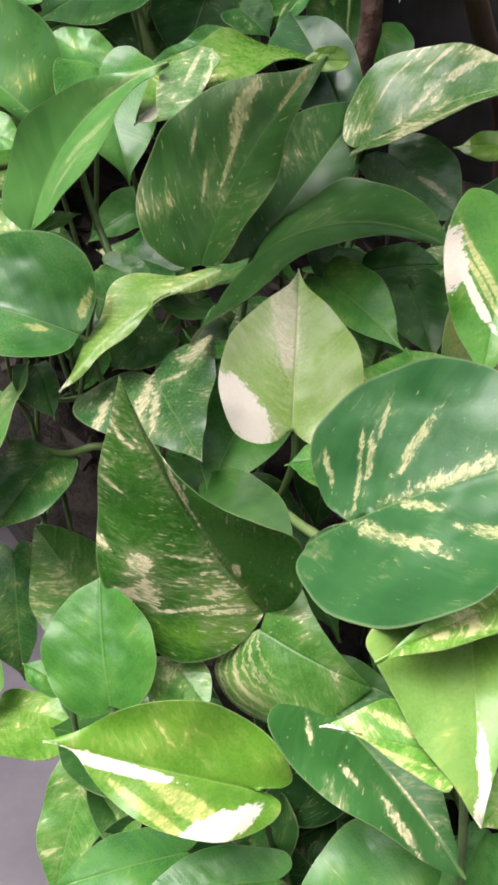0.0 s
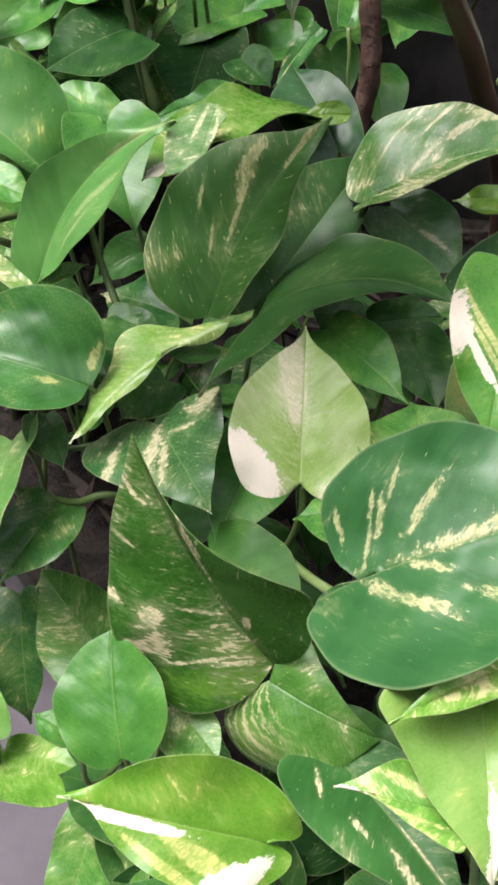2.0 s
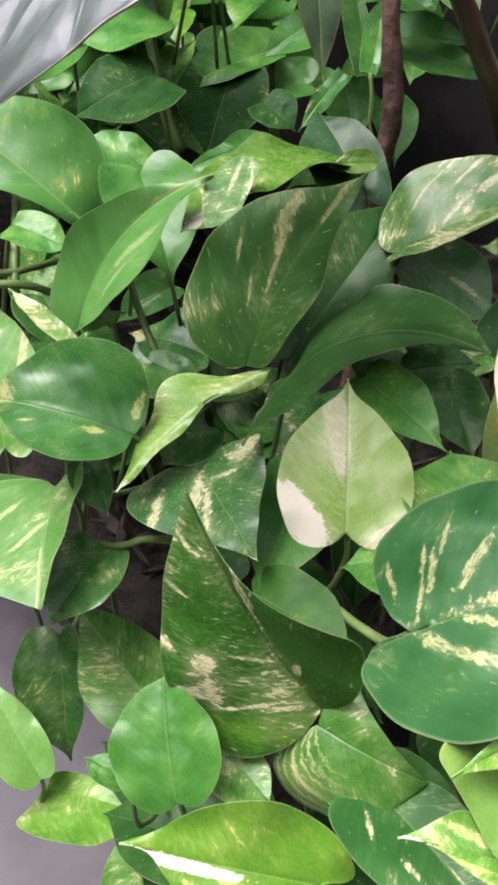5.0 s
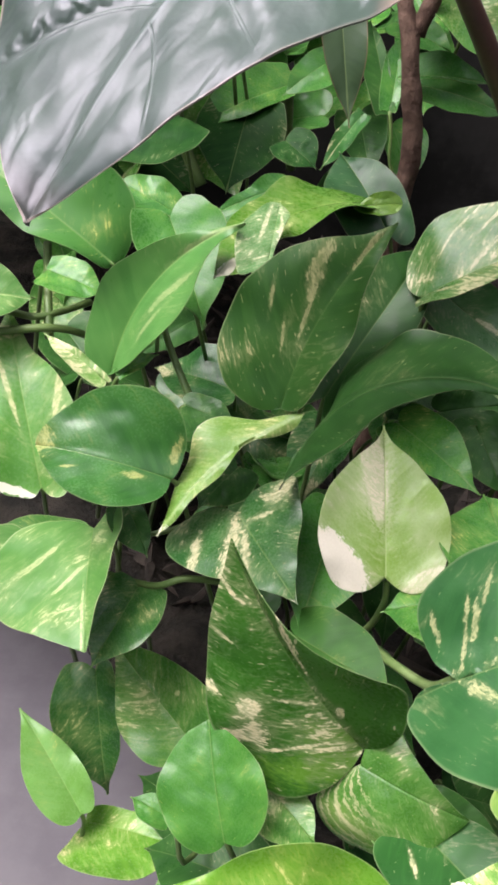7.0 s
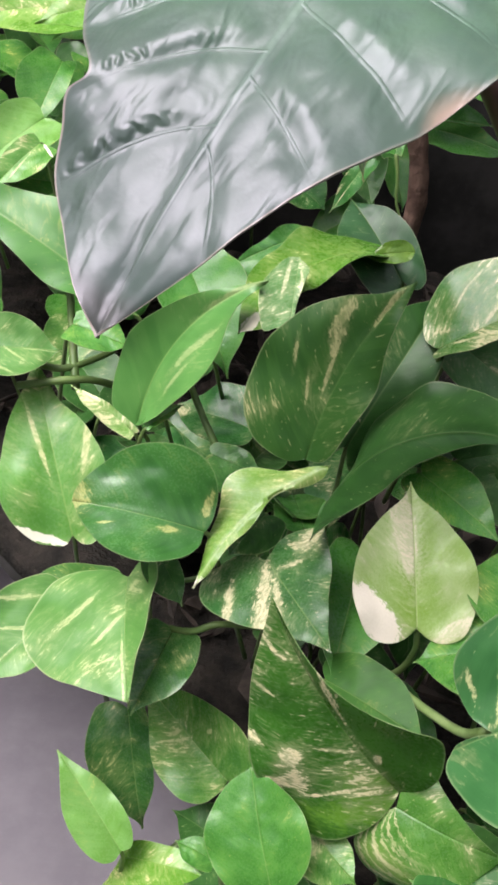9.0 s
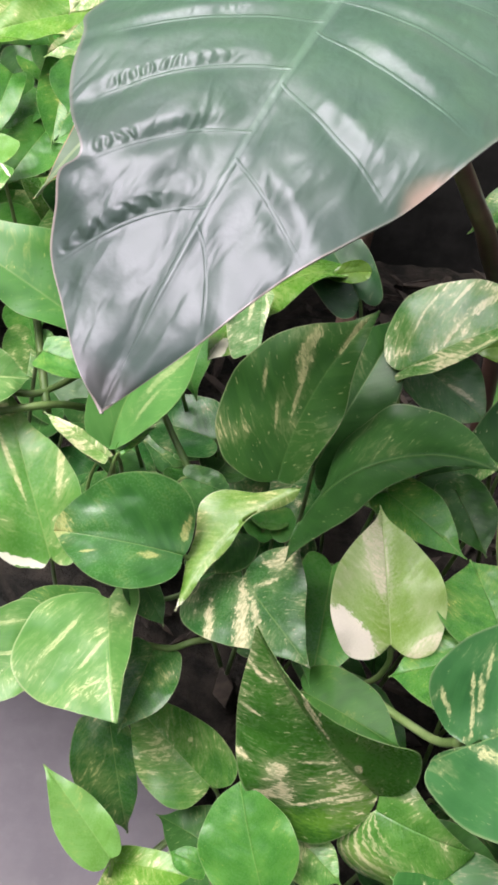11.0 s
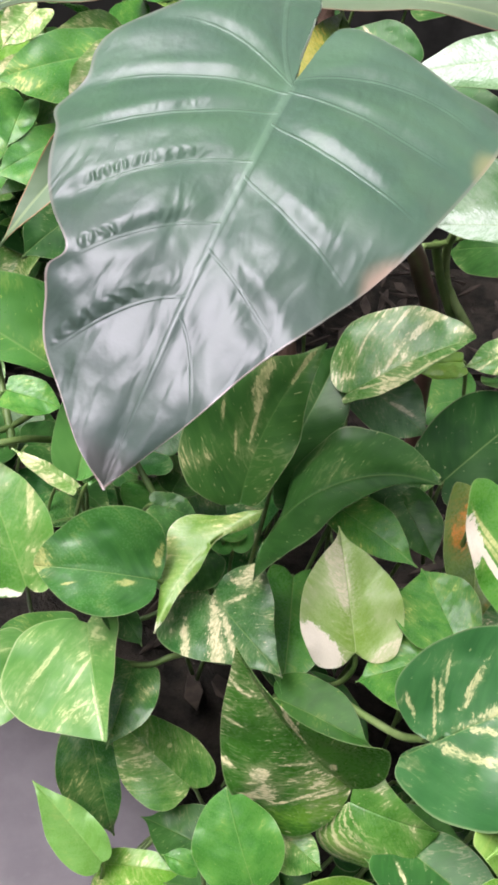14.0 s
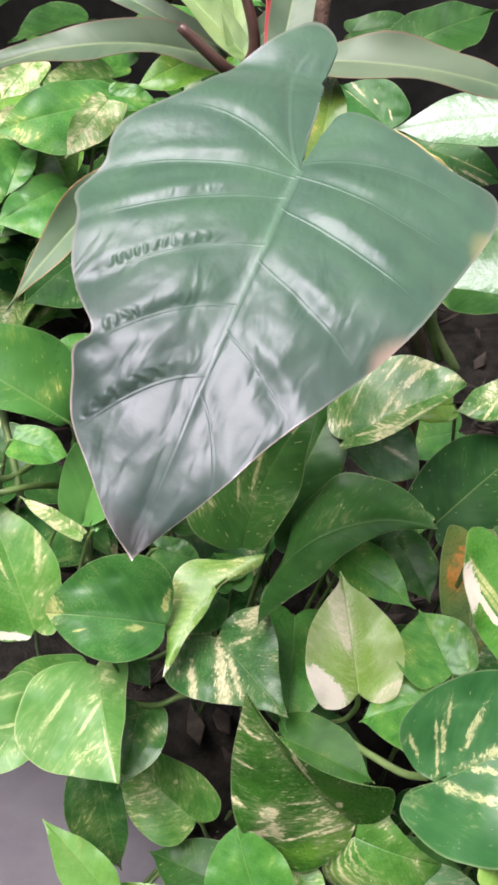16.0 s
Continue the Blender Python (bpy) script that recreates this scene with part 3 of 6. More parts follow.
    margin = {index[h, i, cols] for h in (0, 1) for i in range(rows)}
    margin |= {w + n for w in margin}
    sharp = me.attributes.new("sharp_edge", "BOOLEAN", "EDGE")
    sharp.data.foreach_set("value", [e.vertices[0] in margin and e.vertices[1] in margin for e in me.edges])
    ob = new(name, me)
    if parent is not None:
        ob.parent = parent
    return tagged(ob, label)


def heart_outline(w, lobe, belly, acum):
    """Outline of one half of a pothos leaf, half width w, in lengths."""
    return [(0.0, 0.0), (-lobe * 0.75, w * 0.20), (-lobe, w * 0.45), (-lobe * 0.45, w * 0.76), (belly * 0.45, w * 0.96), (belly, w), (belly + (1 - belly) * 0.33, w * 0.86), (belly + (1 - belly) * 0.62, w * 0.50), (belly + (1 - belly) * 0.82, w * (0.24 - 0.1 * acum)), (0.955, w * 0.035), (1.0, 0.0)]


def thing(name, label, category, at=(0, 0, 0), group=""):
    ob = new(name)
    ob.location = at
    ob.empty_display_size = 0.02
    return tagged(ob, label, category, group)


def under(ob, parent):
    """Hangs a world-placed mesh under a thing without moving it."""
    ob.parent = parent
    ob.matrix_parent_inverse = Matrix.Translation(parent.location).inverted()
    return ob


COUNT = [0]


def blistered(seed):
    """Relief of a pothos blade: slow swells, shallow furrows along the side veins and a sunken midrib."""

    def lift(u, v, e):
        a = abs(v)
        h = 0.030 * noise.noise(Vector((u * 2.6 + seed * 3.7, v * 3.4, seed))) * min(1.0, a * 5) + 0.010 * noise.noise(Vector((u * 7, v * 7 + seed * 1.3, 5.0))) * min(1.0, a * 6)
        along = u - 0.75 * a - 0.5 * a * a
        h += 0.0028 * math.sin(52 * along + seed + 2.2 * noise.noise(Vector((u * 3, v * 3, seed)))) * min(1.0, a * 7) * (1 - 0.7 * e)
        return h - 0.003 * math.exp(-((a / 0.022) ** 2))

    return lift


def pothos_leaf(plant, base, tip, up, wl, wr, mat, bend=20, fold=8, cup=10, lobe=0.1, belly=0.3, wave=0.2, twist=0, acum=0.9, sweep=0.0, label="", stalk=True, shape=None, rows=42, cols=11):
    """One leaf with its stalk; wl, wr: half widths in metres."""
    COUNT[0] += 1
    b, t = Vector(base), Vector(tip)
    n = (t - b).length
    left, right = heart_outline(wl / n, lobe, belly, acum), [(x, -y) for x, y in heart_outline(wr / n, lobe, belly, acum)]
    if shape:
        left, right = shape
    ob = blade("leaf", b, t, up, left, right, bend, fold, cup, wave, twist, LEAF[mat], None, label, rows, cols, 0.0005, blistered(COUNT[0]), COUNT[0], sweep / n)
    under(ob, plant)
    if stalk:
        ex = (t - b).normalized()
        ez = Vector(up).normalized()
        low = b - ex * 0.012 - ez * 0.028 + Vector((0, 0, -0.018))
        end = low + Vector((-ex.x * 0.02, 0.02, -0.10))
        if b.z < 0.6:
            # over the bed's edge: back to the plant
            end = low + (Vector(plant.location) - low) * 0.35
        ctrl = [b - ez * 0.0004 + ex * 0.004, b - ex * 0.004 - ez * 0.007, low, end]
        st = part("stalk", tube_bm(ctrl, 0.0014, 0.0019, 12, 7), STEM)
        st.parent = ob
    return ob


def vine_stem(plant, ctrl, r0, r1, label):
    return under(part("stem", tube_bm(ctrl, r0, r1, 20, 9, 0.12), PALE_STEM if "pale" in label else STEM, None, label), plant)


def shaded_leaves(plant, seed, count, xs, ys, zs, sizes, mats, skip=(), front=0.0, hollow=None):
    """More leaves of a plant, further down or further back, turned at random but facing up and out. front: how far
    they reach towards the bed's front edge, hollow: a round (x, y, radius) left free."""
    r = random.Random(seed)
    for _ in range(count):
        x, y, z = r.uniform(*xs), r.uniform(*ys), r.uniform(*zs)
        if y < 0.13 - front - 0.9 * x or any(math.hypot(x - a, y - b) < c for a, b, c in skip):
            continue
        n = r.uniform(*sizes)
        w = r.uniform(0, 2 * math.pi)
        d = Vector((math.cos(w), math.sin(w), r.uniform(-0.9, -0.1))).normalized()
        up = Vector((r.uniform(-0.5, 0.5), r.uniform(-0.9, 0.0), 1.0))
        end = Vector((x, y, z)) + d * n
        wl, wr, mat, bend, fold, wave = n * r.uniform(0.33, 0.44), n * r.uniform(0.33, 0.44), r.choice(mats), r.uniform(10, 40), r.uniform(4, 16), r.uniform(0, 0.2)
        if hollow and math.hypot((x + end.x) / 2 - hollow[0], (y + end.y) / 2 - hollow[1]) < hollow[2]:
            continue
        pothos_leaf(plant, (x, y, z), tuple(end), up, wl, wr, mat, bend=bend, fold=fold, lobe=0.1, belly=0.28, wave=wave, rows=26, cols=6, stalk=y < 0.5)


# ---- setting ----
# a paved floor, and a raised bed with a curved edge against an added near-black backdrop
bm = bmesh.new()
bmesh.ops.create_grid(bm, x_segments=40, y_segments=40, size=60)
tagged(part("ground", bm, FLOOR), "smooth grey paved floor below the bed", "floor", kind="structure")

EDGE = [(-2.4, 0.95), (-1.0, 0.62), (-0.45, 0.38), (-0.20, 0.20), (-0.085, 0.10), (0.0, 0.01), (0.10, -0.07), (0.25, -0.14), (0.6, -0.20), (2.4, -0.25)]


def bed(inset, z0, z1, y_back, taper, steps=60):
    """A closed block whose front follows the bed's edge."""
    bm = bmesh.new()
    front = spline([(x, y + inset, 0) for x, y in EDGE], steps)
    loop = [(p.x, p.y) for p in front] + [(2.4, y_back), (-2.4, y_back)]
    top = [bm.verts.new((x, y, z1)) for x, y in loop]
    low = [bm.verts.new((x + taper * 0.5, min(y + taper, y_back), z0)) for x, y in loop]
    bm.faces.new(top)
    bm.faces.new(low[::-1])
    for i in range(len(loop)):
        j = (i + 1) % len(loop)
        bm.faces.new((low[i], low[j], top[j], top[i]))
    bmesh.ops.recalc_face_normals(bm, faces=bm.faces[:])
    return bm


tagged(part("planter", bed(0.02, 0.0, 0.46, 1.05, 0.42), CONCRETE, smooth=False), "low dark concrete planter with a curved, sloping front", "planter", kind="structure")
bm = bmesh.new()
soil_front = spline([(x, y + 0.03, 0) for x, y in EDGE], 90)
grid = []
for p in soil_front:
    col = []
    for j in range(61):
        y = p.y + (1.05 - p.y) * (j / 60) ** 1.3
        h = 0.018 * noise.noise(Vector((p.x * 9, y * 9, 0))) + 0.010 * noise.noise(Vector((p.x * 34, y * 34, 3))) + 0.006 * noise.noise(Vector((p.x * 90, y * 90, 7)))
        col.append(bm.verts.new((p.x, y, 0.455 if j == 0 else SOIL_Z - 0.01 + h)))
    grid.append(col)
for a, b in zip(grid, grid[1:]):
    for j in range(60):
        bm.faces.new((a[j], b[j], b[j + 1], a[j + 1]))
tagged(part("soil", bm, SOIL), "dark crumbly soil in the bed, darkened further for shade under the leaves", "soil", kind="structure")


def wall(name, x0, x1, y0, y1, h, label):
    bm = bmesh.new()
    bmesh.ops.create_cube(bm, size=1)
    for v in bm.verts:
        v.co = Vector((x0 + (v.co.x + 0.5) * (x1 - x0), y0 + (v.co.y + 0.5) * (y1 - y0), (v.co.z + 0.5) * h))
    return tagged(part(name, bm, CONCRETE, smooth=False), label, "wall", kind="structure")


# an added backdrop: its colour stands for the unlit depth behind the foliage
wall("backdrop_wall_north", -2.6, 2.6, 1.06, 1.2, 2.4, "added near-black backdrop for the dark behind the plants")
# the other three are unseen, added to keep low sky light off the leaves
wall("unseen_wall_east", 2.4, 2.54, -3.0, 1.06, 2.4, "added unseen dark wall beyond the end of the bed")
wall("unseen_wall_south", -2.6, 2.6, -3.14, -3.0, 2.8, "added unseen dark wall that cuts the low sky light")
wall("unseen_wall_west", -2.6, -2.46, -3.0, 1.06, 2.4, "added unseen dark side wall that cuts the low sky light")

# dead leaf scraps and twigs on the soil
rnd = random.Random(5)
LITTER = plain_material("dead_leaf", (0.015, 0.011, 0.008), (0.042, 0.031, 0.023), 60, 0.85)
bm = bmesh.new()
for _ in range(420):
    x, y = rnd.uniform(-0.35, 0.45), rnd.uniform(0.06, 1.0)
    if y < 0.09 - x * 0.9 + 0.03 or y < 0.06:
        continue
    m = pose(x, y, SOIL_Z + rnd.uniform(0.004, 0.02), rnd.uniform(-40, 40), rnd.uniform(-40, 40), rnd.uniform(0, 360))
    n, w = rnd.uniform(0.012, 0.035), rnd.uniform(0.002, 0.009)
    c = [(-n, 0, 0), (-n * 0.3, w, 0.003), (n * 0.4, w * 0.8, -0.001), (n, 0, 0.004), (n * 0.4, -w * 0.8, 0), (-n * 0.3, -w, 0.002)]
    up_ = [bm.verts.new(m @ Vector(p)) for p in c]
    lo_ = [bm.verts.new(m @ (Vector(p) + Vector((0, 0, -0.0012)))) for p in c]
    bm.faces.new(up_)
    bm.faces.new(lo_[::-1])
    for i in range(6):
        bm.faces.new((lo_[i], lo_[(i + 1) % 6], up_[(i + 1) % 6], up_[i]))
tagged(part("leaf_litter", bm, LITTER, smooth=False), "dry brown leaf scraps and twigs on the soil", "leaf litter", kind="stuff")



# ---- plants ----
PLANTS = {}
plant = PLANTS[1] = thing("pothos_plant", "leafy pothos vine spilling over the end of the bed", "pothos plant", (-0.099, 0.259, SOIL_Z), "pothos plants")
pothos_leaf(plant, (-0.0311, 0.0663, 0.7162), (-0.1155, 0.0669, 0.7255), (0.089, -0.526, 0.846), 0.0274, 0.0560, "round", bend=30, fold=16, cup=10, lobe=0.06, belly=0.42, acum=0.9, label="glossy round dark green leaf with a pale tip", shape=([(0.0, 0.0), (0.02, 0.14), (0.12, 0.28), (0.31, 0.4), (0.51, 0.42), (0.71, 0.31), (0.88, 0.15), (1.0, 0.0)], [(0.0, 0.0), (-0.02, -0.04), (-0.03, -0.16), (0.0, -0.32), (0.12, -0.49), (0.3, -0.56), (0.51, -0.54), (0.68, -0.45), (0.85, -0.28), (0.98, -0.1), (1.0, 0.0)]))
pothos_leaf(plant, (-0.0812, 0.0699, 0.6655), (-0.0594, -0.0178, 0.6491), (-0.4516, -0.2712, 0.8500), 0.0281, 0.0590, "softcut", bend=18, fold=(20, 18), cup=8, lobe=0.10, belly=0.20, acum=0.9, wave=0.08, twist=1, sweep=0.0003, shape=([(0.00, 0.00), (-0.08, 0.11), (-0.08, 0.23), (0.01, 0.33), (0.17, 0.37), (0.36, 0.33), (0.58, 0.23), (0.80, 0.11), (1.00, 0.00)], [(0.00, 0.00), (-0.07, -0.11), (-0.09, -0.27), (-0.04, -0.46), (0.13, -0.59), (0.35, -0.67), (0.57, -0.66), (0.75, -0.52), (0.87, -0.28), (1.00, 0.00)]), label="green leaf streaked pale along its veins")
pothos_leaf(plant, (-0.1335, 0.1147, 0.6543), (-0.1863, 0.2029, 0.7422), (0.1510, -0.6515, 0.7435), 0.0400, 0.0340, "creamside", bend=27, fold=(1, 6), cup=7, wave=0.08, twist=1, sweep=0.0003, shape=([(0.00, 0.00), (-0.04, 0.05), (-0.02, 0.12), (0.02, 0.20), (0.15, 0.29), (0.31, 0.32), (0.52, 0.26), (0.71, 0.17), (0.85, 0.08), (0.94, 0.03), (1.00, 0.00)], [(0.00, 0.00), (-0.05, -0.04), (-0.06, -0.10), (0.00, -0.16), (0.14, -0.22), (0.34, -0.26), (0.55, -0.20), (0.73, -0.09), (0.86, -0.05), (0.95, -0.02), (1.00, 0.00)]), label="bright green leaf with a cream lower margin")
pothos_leaf(plant, (-0.0984, 0.1650, 0.7224), (-0.0159, 0.1831, 0.8373), (-0.399, -0.817, 0.415), 0.0369, 0.0252, "jay", bend=20, fold=22, cup=10, lobe=0.04, belly=0.30, acum=0.9, sweep=0.0171, label="smooth light green leaf folded along its midrib", shape=([(0.0, 0.0), (-0.01, 0.06), (0.01, 0.14), (0.11, 0.19), (0.27, 0.21), (0.45, 0.18), (0.68, 0.11), (0.87, 0.04), (1.0, 0.0)], [(0.0, 0.0), (0.09, -0.11), (0.23, -0.22), (0.44, -0.34), (0.64, -0.31), (0.84, -0.09), (1.0, 0.0)]))
pothos_leaf(plant, (-0.1145, 0.2302, 0.7748), (-0.2587, 0.2691, 0.8417), (0.182, -0.627, 0.757), 0.0197, 0.0602, "broad", bend=25, fold=8, cup=10, lobe=0.10, belly=0.25, acum=0.9, label="broad green leaf with short yellow flashes", shape=([(0.0, 0.0), (0.03, 0.04), (0.11, 0.07), (0.26, 0.12), (0.37, 0.15), (0.5, 0.14), (0.66, 0.11), (0.83, 0.08), (1.0, 0.0)], [(0.0, 0.0), (-0.01, -0.06), (0.03, -0.17), (0.12, -0.28), (0.26, -0.32), (0.46, -0.26), (0.66, -0.19), (0.81, -0.13), (0.91, -0.09), (1.0, 0.0)]))
pothos_leaf(plant, (-0.0845, 0.2785, 0.8020), (-0.1328, 0.2882, 0.8162), (0.130, -0.557, 0.820), 0.0266, 0.0179, "plainflash", bend=20, fold=8, cup=10, lobe=0.05, belly=0.42, acum=0.9, label="green leaf with a pale curled margin")
pothos_leaf(plant, (-0.0804, 0.2523, 0.8074), (-0.0382, 0.1875, 0.7570), (0.132, -0.554, 0.822), 0.0366, 0.0348, "plain", bend=30, fold=12, cup=10, lobe=0.12, belly=0.33, acum=0.9, label="smooth mid-green leaf pointing down")
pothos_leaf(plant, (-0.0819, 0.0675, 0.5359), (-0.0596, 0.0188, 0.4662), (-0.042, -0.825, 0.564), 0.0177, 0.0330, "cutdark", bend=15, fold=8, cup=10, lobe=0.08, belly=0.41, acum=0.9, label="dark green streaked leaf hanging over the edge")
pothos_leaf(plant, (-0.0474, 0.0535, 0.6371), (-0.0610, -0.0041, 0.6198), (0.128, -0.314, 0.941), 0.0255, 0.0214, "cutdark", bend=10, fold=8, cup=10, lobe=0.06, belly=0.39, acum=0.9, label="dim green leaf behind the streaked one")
pothos_leaf(plant, (-0.0608, 0.0746, 0.6846), (-0.0398, 0.0471, 0.6689), (0.121, -0.421, 0.899), 0.0091, 0.0173, "darkplain", bend=20, fold=8, cup=10, lobe=0.05, belly=0.41, acum=0.9, label="small shaded green leaf")
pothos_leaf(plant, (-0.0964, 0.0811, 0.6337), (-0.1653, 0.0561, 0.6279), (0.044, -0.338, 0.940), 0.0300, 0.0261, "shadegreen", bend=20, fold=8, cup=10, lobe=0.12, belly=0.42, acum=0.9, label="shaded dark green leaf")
pothos_leaf(plant, (-0.1209, 0.0584, 0.6429), (-0.1594, -0.0034, 0.6243), (0.060, -0.322, 0.945), 0.0250, 0.0345, "softcut", bend=20, fold=8, cup=10, lobe=0.12, belly=0.42, acum=0.9, label="yellow-green leaf at the edge of the bed")
pothos_leaf(plant, (-0.1539, 0.1999, 0.7774), (-0.1095, 0.1916, 0.7690), (0.087, -0.441, 0.893), 0.0157, 0.0204, "plainflash", bend=20, fold=8, cup=10, lobe=0.04, belly=0.42, acum=0.9, label="small pale green leaf with yellow streaks")
pothos_leaf(plant, (-0.0973, 0.1511, 0.7252), (-0.1478, 0.1705, 0.7450), (0.156, -0.477, 0.865), 0.0116, 0.0045, "cream", bend=20, fold=16, cup=10, lobe=0.03, belly=0.42, acum=0.9, label="small pointed cream leaf")
pothos_leaf(plant, (-0.0880, 0.1504, 0.7314), (-0.0665, 0.1727, 0.7401), (0.150, -0.481, 0.864), 0.0070, 0.0040, "plainflash", bend=20, fold=8, cup=10, lobe=0.03, belly=0.42, acum=0.9, label="small narrow green leaf with a pale tip")
pothos_leaf(plant, (-0.2176, 0.1743, 0.7634), (-0.1610, 0.1926, 0.7586), (0.225, -0.468, 0.855), 0.0246, 0.0312, "softcut", bend=20, fold=12, cup=10, lobe=0.05, belly=0.42, acum=0.9, label="pale green leaf with a white pointed tip")
plant = PLANTS[2] = thing("pothos_plant", "pothos vine with mixed green and cream leaves", "pothos plant", (0.033, 0.127, SOIL_Z), "pothos plants")
pothos_leaf(plant, (0.0995, -0.0005, 0.7266), (0.0874, 0.0603, 0.7799), (0.049, -0.653, 0.756), 0.0374, 0.0338, "heart", bend=12, fold=6, cup=10, lobe=0.10, belly=0.30, acum=0.9, label="pale young heart-shaped leaf with a cream lower lobe", stalk=False)
pothos_leaf(plant, (0.0416, 0.1043, 0.7528), (-0.0311, 0.0340, 0.6981), (-0.3864, -0.2845, 0.8774), 0.0041, 0.0716, "limecurl", bend=-4, fold=(-30, 5), cup=3, lobe=0.05, belly=0.42, acum=0.9, wave=0.08, twist=15, sweep=-0.0150, shape=([(0.00, 0.00), (0.07, 0.035), (0.16, 0.03), (0.30, 0.01), (0.47, 0.04), (0.66, 0.05), (0.84, 0.025), (1.00, 0.00)], [(0.00, 0.00), (0.07, -0.05), (0.18, -0.13), (0.30, -0.27), (0.46, -0.28), (0.59, -0.20), (0.73, -0.12), (0.87, -0.05), (1.00, 0.00)]), label="folded yellow-green leaf curling along its midrib", stalk=False)
pothos_leaf(plant, (0.0087, 0.0778, 0.6905), (0.0562, 0.0051, 0.6914), (-0.4252, -0.2669, 0.8649), 0.0475, 0.0465, "mottle", bend=17, fold=(10, 13), cup=2, lobe=0.12, belly=0.06, acum=0.9, wave=0.08, twist=-1, sweep=0.0001, shape=([(0.00, 0.00), (-0.04, 0.15), (-0.01, 0.31), (0.10, 0.43), (0.21, 0.485), (0.36, 0.43), (0.56, 0.30), (0.77, 0.12), (1.00, 0.00)], [(0.00, 0.00), (-0.15, -0.10), (-0.21, -0.26), (-0.12, -0.45), (0.06, -0.57), (0.28, -0.54), (0.48, -0.40), (0.65, -0.26), (0.81, -0.11), (1.00, 0.00)]), label="mottled grey-green and cream leaf")
pothos_leaf(plant, (0.0700, 0.1050, 0.6850), (0.0581, 0.0071, 0.6653), (0.051, -0.388, 0.920), 0.0330, 0.0250, "plain", bend=20, fold=8, cup=10, lobe=0.08, belly=0.42, acum=0.9, label="plain green leaf hanging in the shade")
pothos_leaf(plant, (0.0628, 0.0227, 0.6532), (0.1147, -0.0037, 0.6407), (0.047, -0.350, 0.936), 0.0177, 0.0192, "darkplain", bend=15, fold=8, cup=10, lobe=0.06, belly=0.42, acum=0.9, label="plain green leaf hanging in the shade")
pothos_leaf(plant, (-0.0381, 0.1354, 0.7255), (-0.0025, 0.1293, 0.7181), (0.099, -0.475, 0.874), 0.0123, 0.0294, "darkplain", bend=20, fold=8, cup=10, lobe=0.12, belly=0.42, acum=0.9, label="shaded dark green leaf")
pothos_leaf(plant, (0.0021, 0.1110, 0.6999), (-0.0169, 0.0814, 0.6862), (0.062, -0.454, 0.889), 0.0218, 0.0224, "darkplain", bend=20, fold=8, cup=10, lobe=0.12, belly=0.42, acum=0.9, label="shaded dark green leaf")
plant = PLANTS[3] = thing("pothos_plant", "pothos vine with young leaves hanging over the bed's front", "pothos plant", (0.065, 0.100, SOIL_Z), "pothos plants")
pothos_leaf(plant, (0.1019, -0.0490, 0.6498), (0.0200, -0.0235, 0.7540), (-0.0604, -0.9795, 0.1922), 0.0547, 0.0381, "marble", bend=26, fold=(17, 32), cup=-10, lobe=0.12, belly=0.15, acum=0.9, wave=0.08, twist=-33, sweep=0.0036, shape=([(0.00, 0.00), (-0.03, 0.12), (-0.02, 0.25), (0.06, 0.39), (0.22, 0.42), (0.42, 0.41), (0.60, 0.33), (0.74, 0.23), (0.87, 0.12), (1.00, 0.00)], [(0.00, 0.00), (0.04, -0.15), (0.14, -0.29), (0.30, -0.40), (0.42, -0.33), (0.54, -0.17), (0.77, -0.08), (1.00, 0.00)]), label="large dark green leaf marbled with cream patches")
pothos_leaf(plant, (0.0392, -0.0962, 0.6164), (0.0203, -0.0539, 0.6556), (-0.1644, -0.7090, 0.6858), 0.0302, 0.0256, "fresh", bend=18, fold=(2, -0), cup=5, lobe=0.10, belly=0.30, acum=0.9, wave=0.08, twist=-0, sweep=0.0004, shape=([(0.00, 0.00), (-0.06, 0.09), (-0.06, 0.24), (0.06, 0.38), (0.26, 0.48), (0.51, 0.50), (0.74, 0.38), (0.91, 0.21), (1.00, 0.00)], [(0.00, 0.00), (-0.03, -0.08), (-0.04, -0.17), (0.03, -0.29), (0.17, -0.40), (0.37, -0.46), (0.62, -0.39), (0.84, -0.22), (1.00, 0.00)]), label="plain bright green young heart-shaped leaf")
pothos_leaf(plant, (-0.0646, -0.0205, 0.4981), (-0.1211, 0.0225, 0.5376), (0.2521, -0.4549, 0.8541), 0.0287, 0.0187, "fresh2", bend=16, fold=(8, 12), cup=8, lobe=0.02, belly=0.35, acum=0.9, wave=0.08, twist=-2, sweep=0.0000, shape=([(0.00, 0.00), (-0.02, 0.10), (0.04, 0.20), (0.17, 0.265), (0.35, 0.285), (0.55, 0.245), (0.75, 0.135), (0.90, 0.045), (1.00, 0.00)], [(0.00, 0.00), (-0.02, -0.08), (0.03, -0.14), (0.17, -0.19), (0.36, -0.20), (0.55, -0.17), (0.75, -0.09), (0.90, -0.03), (1.00, 0.00)]), label="small pale green young leaf at a vine end")
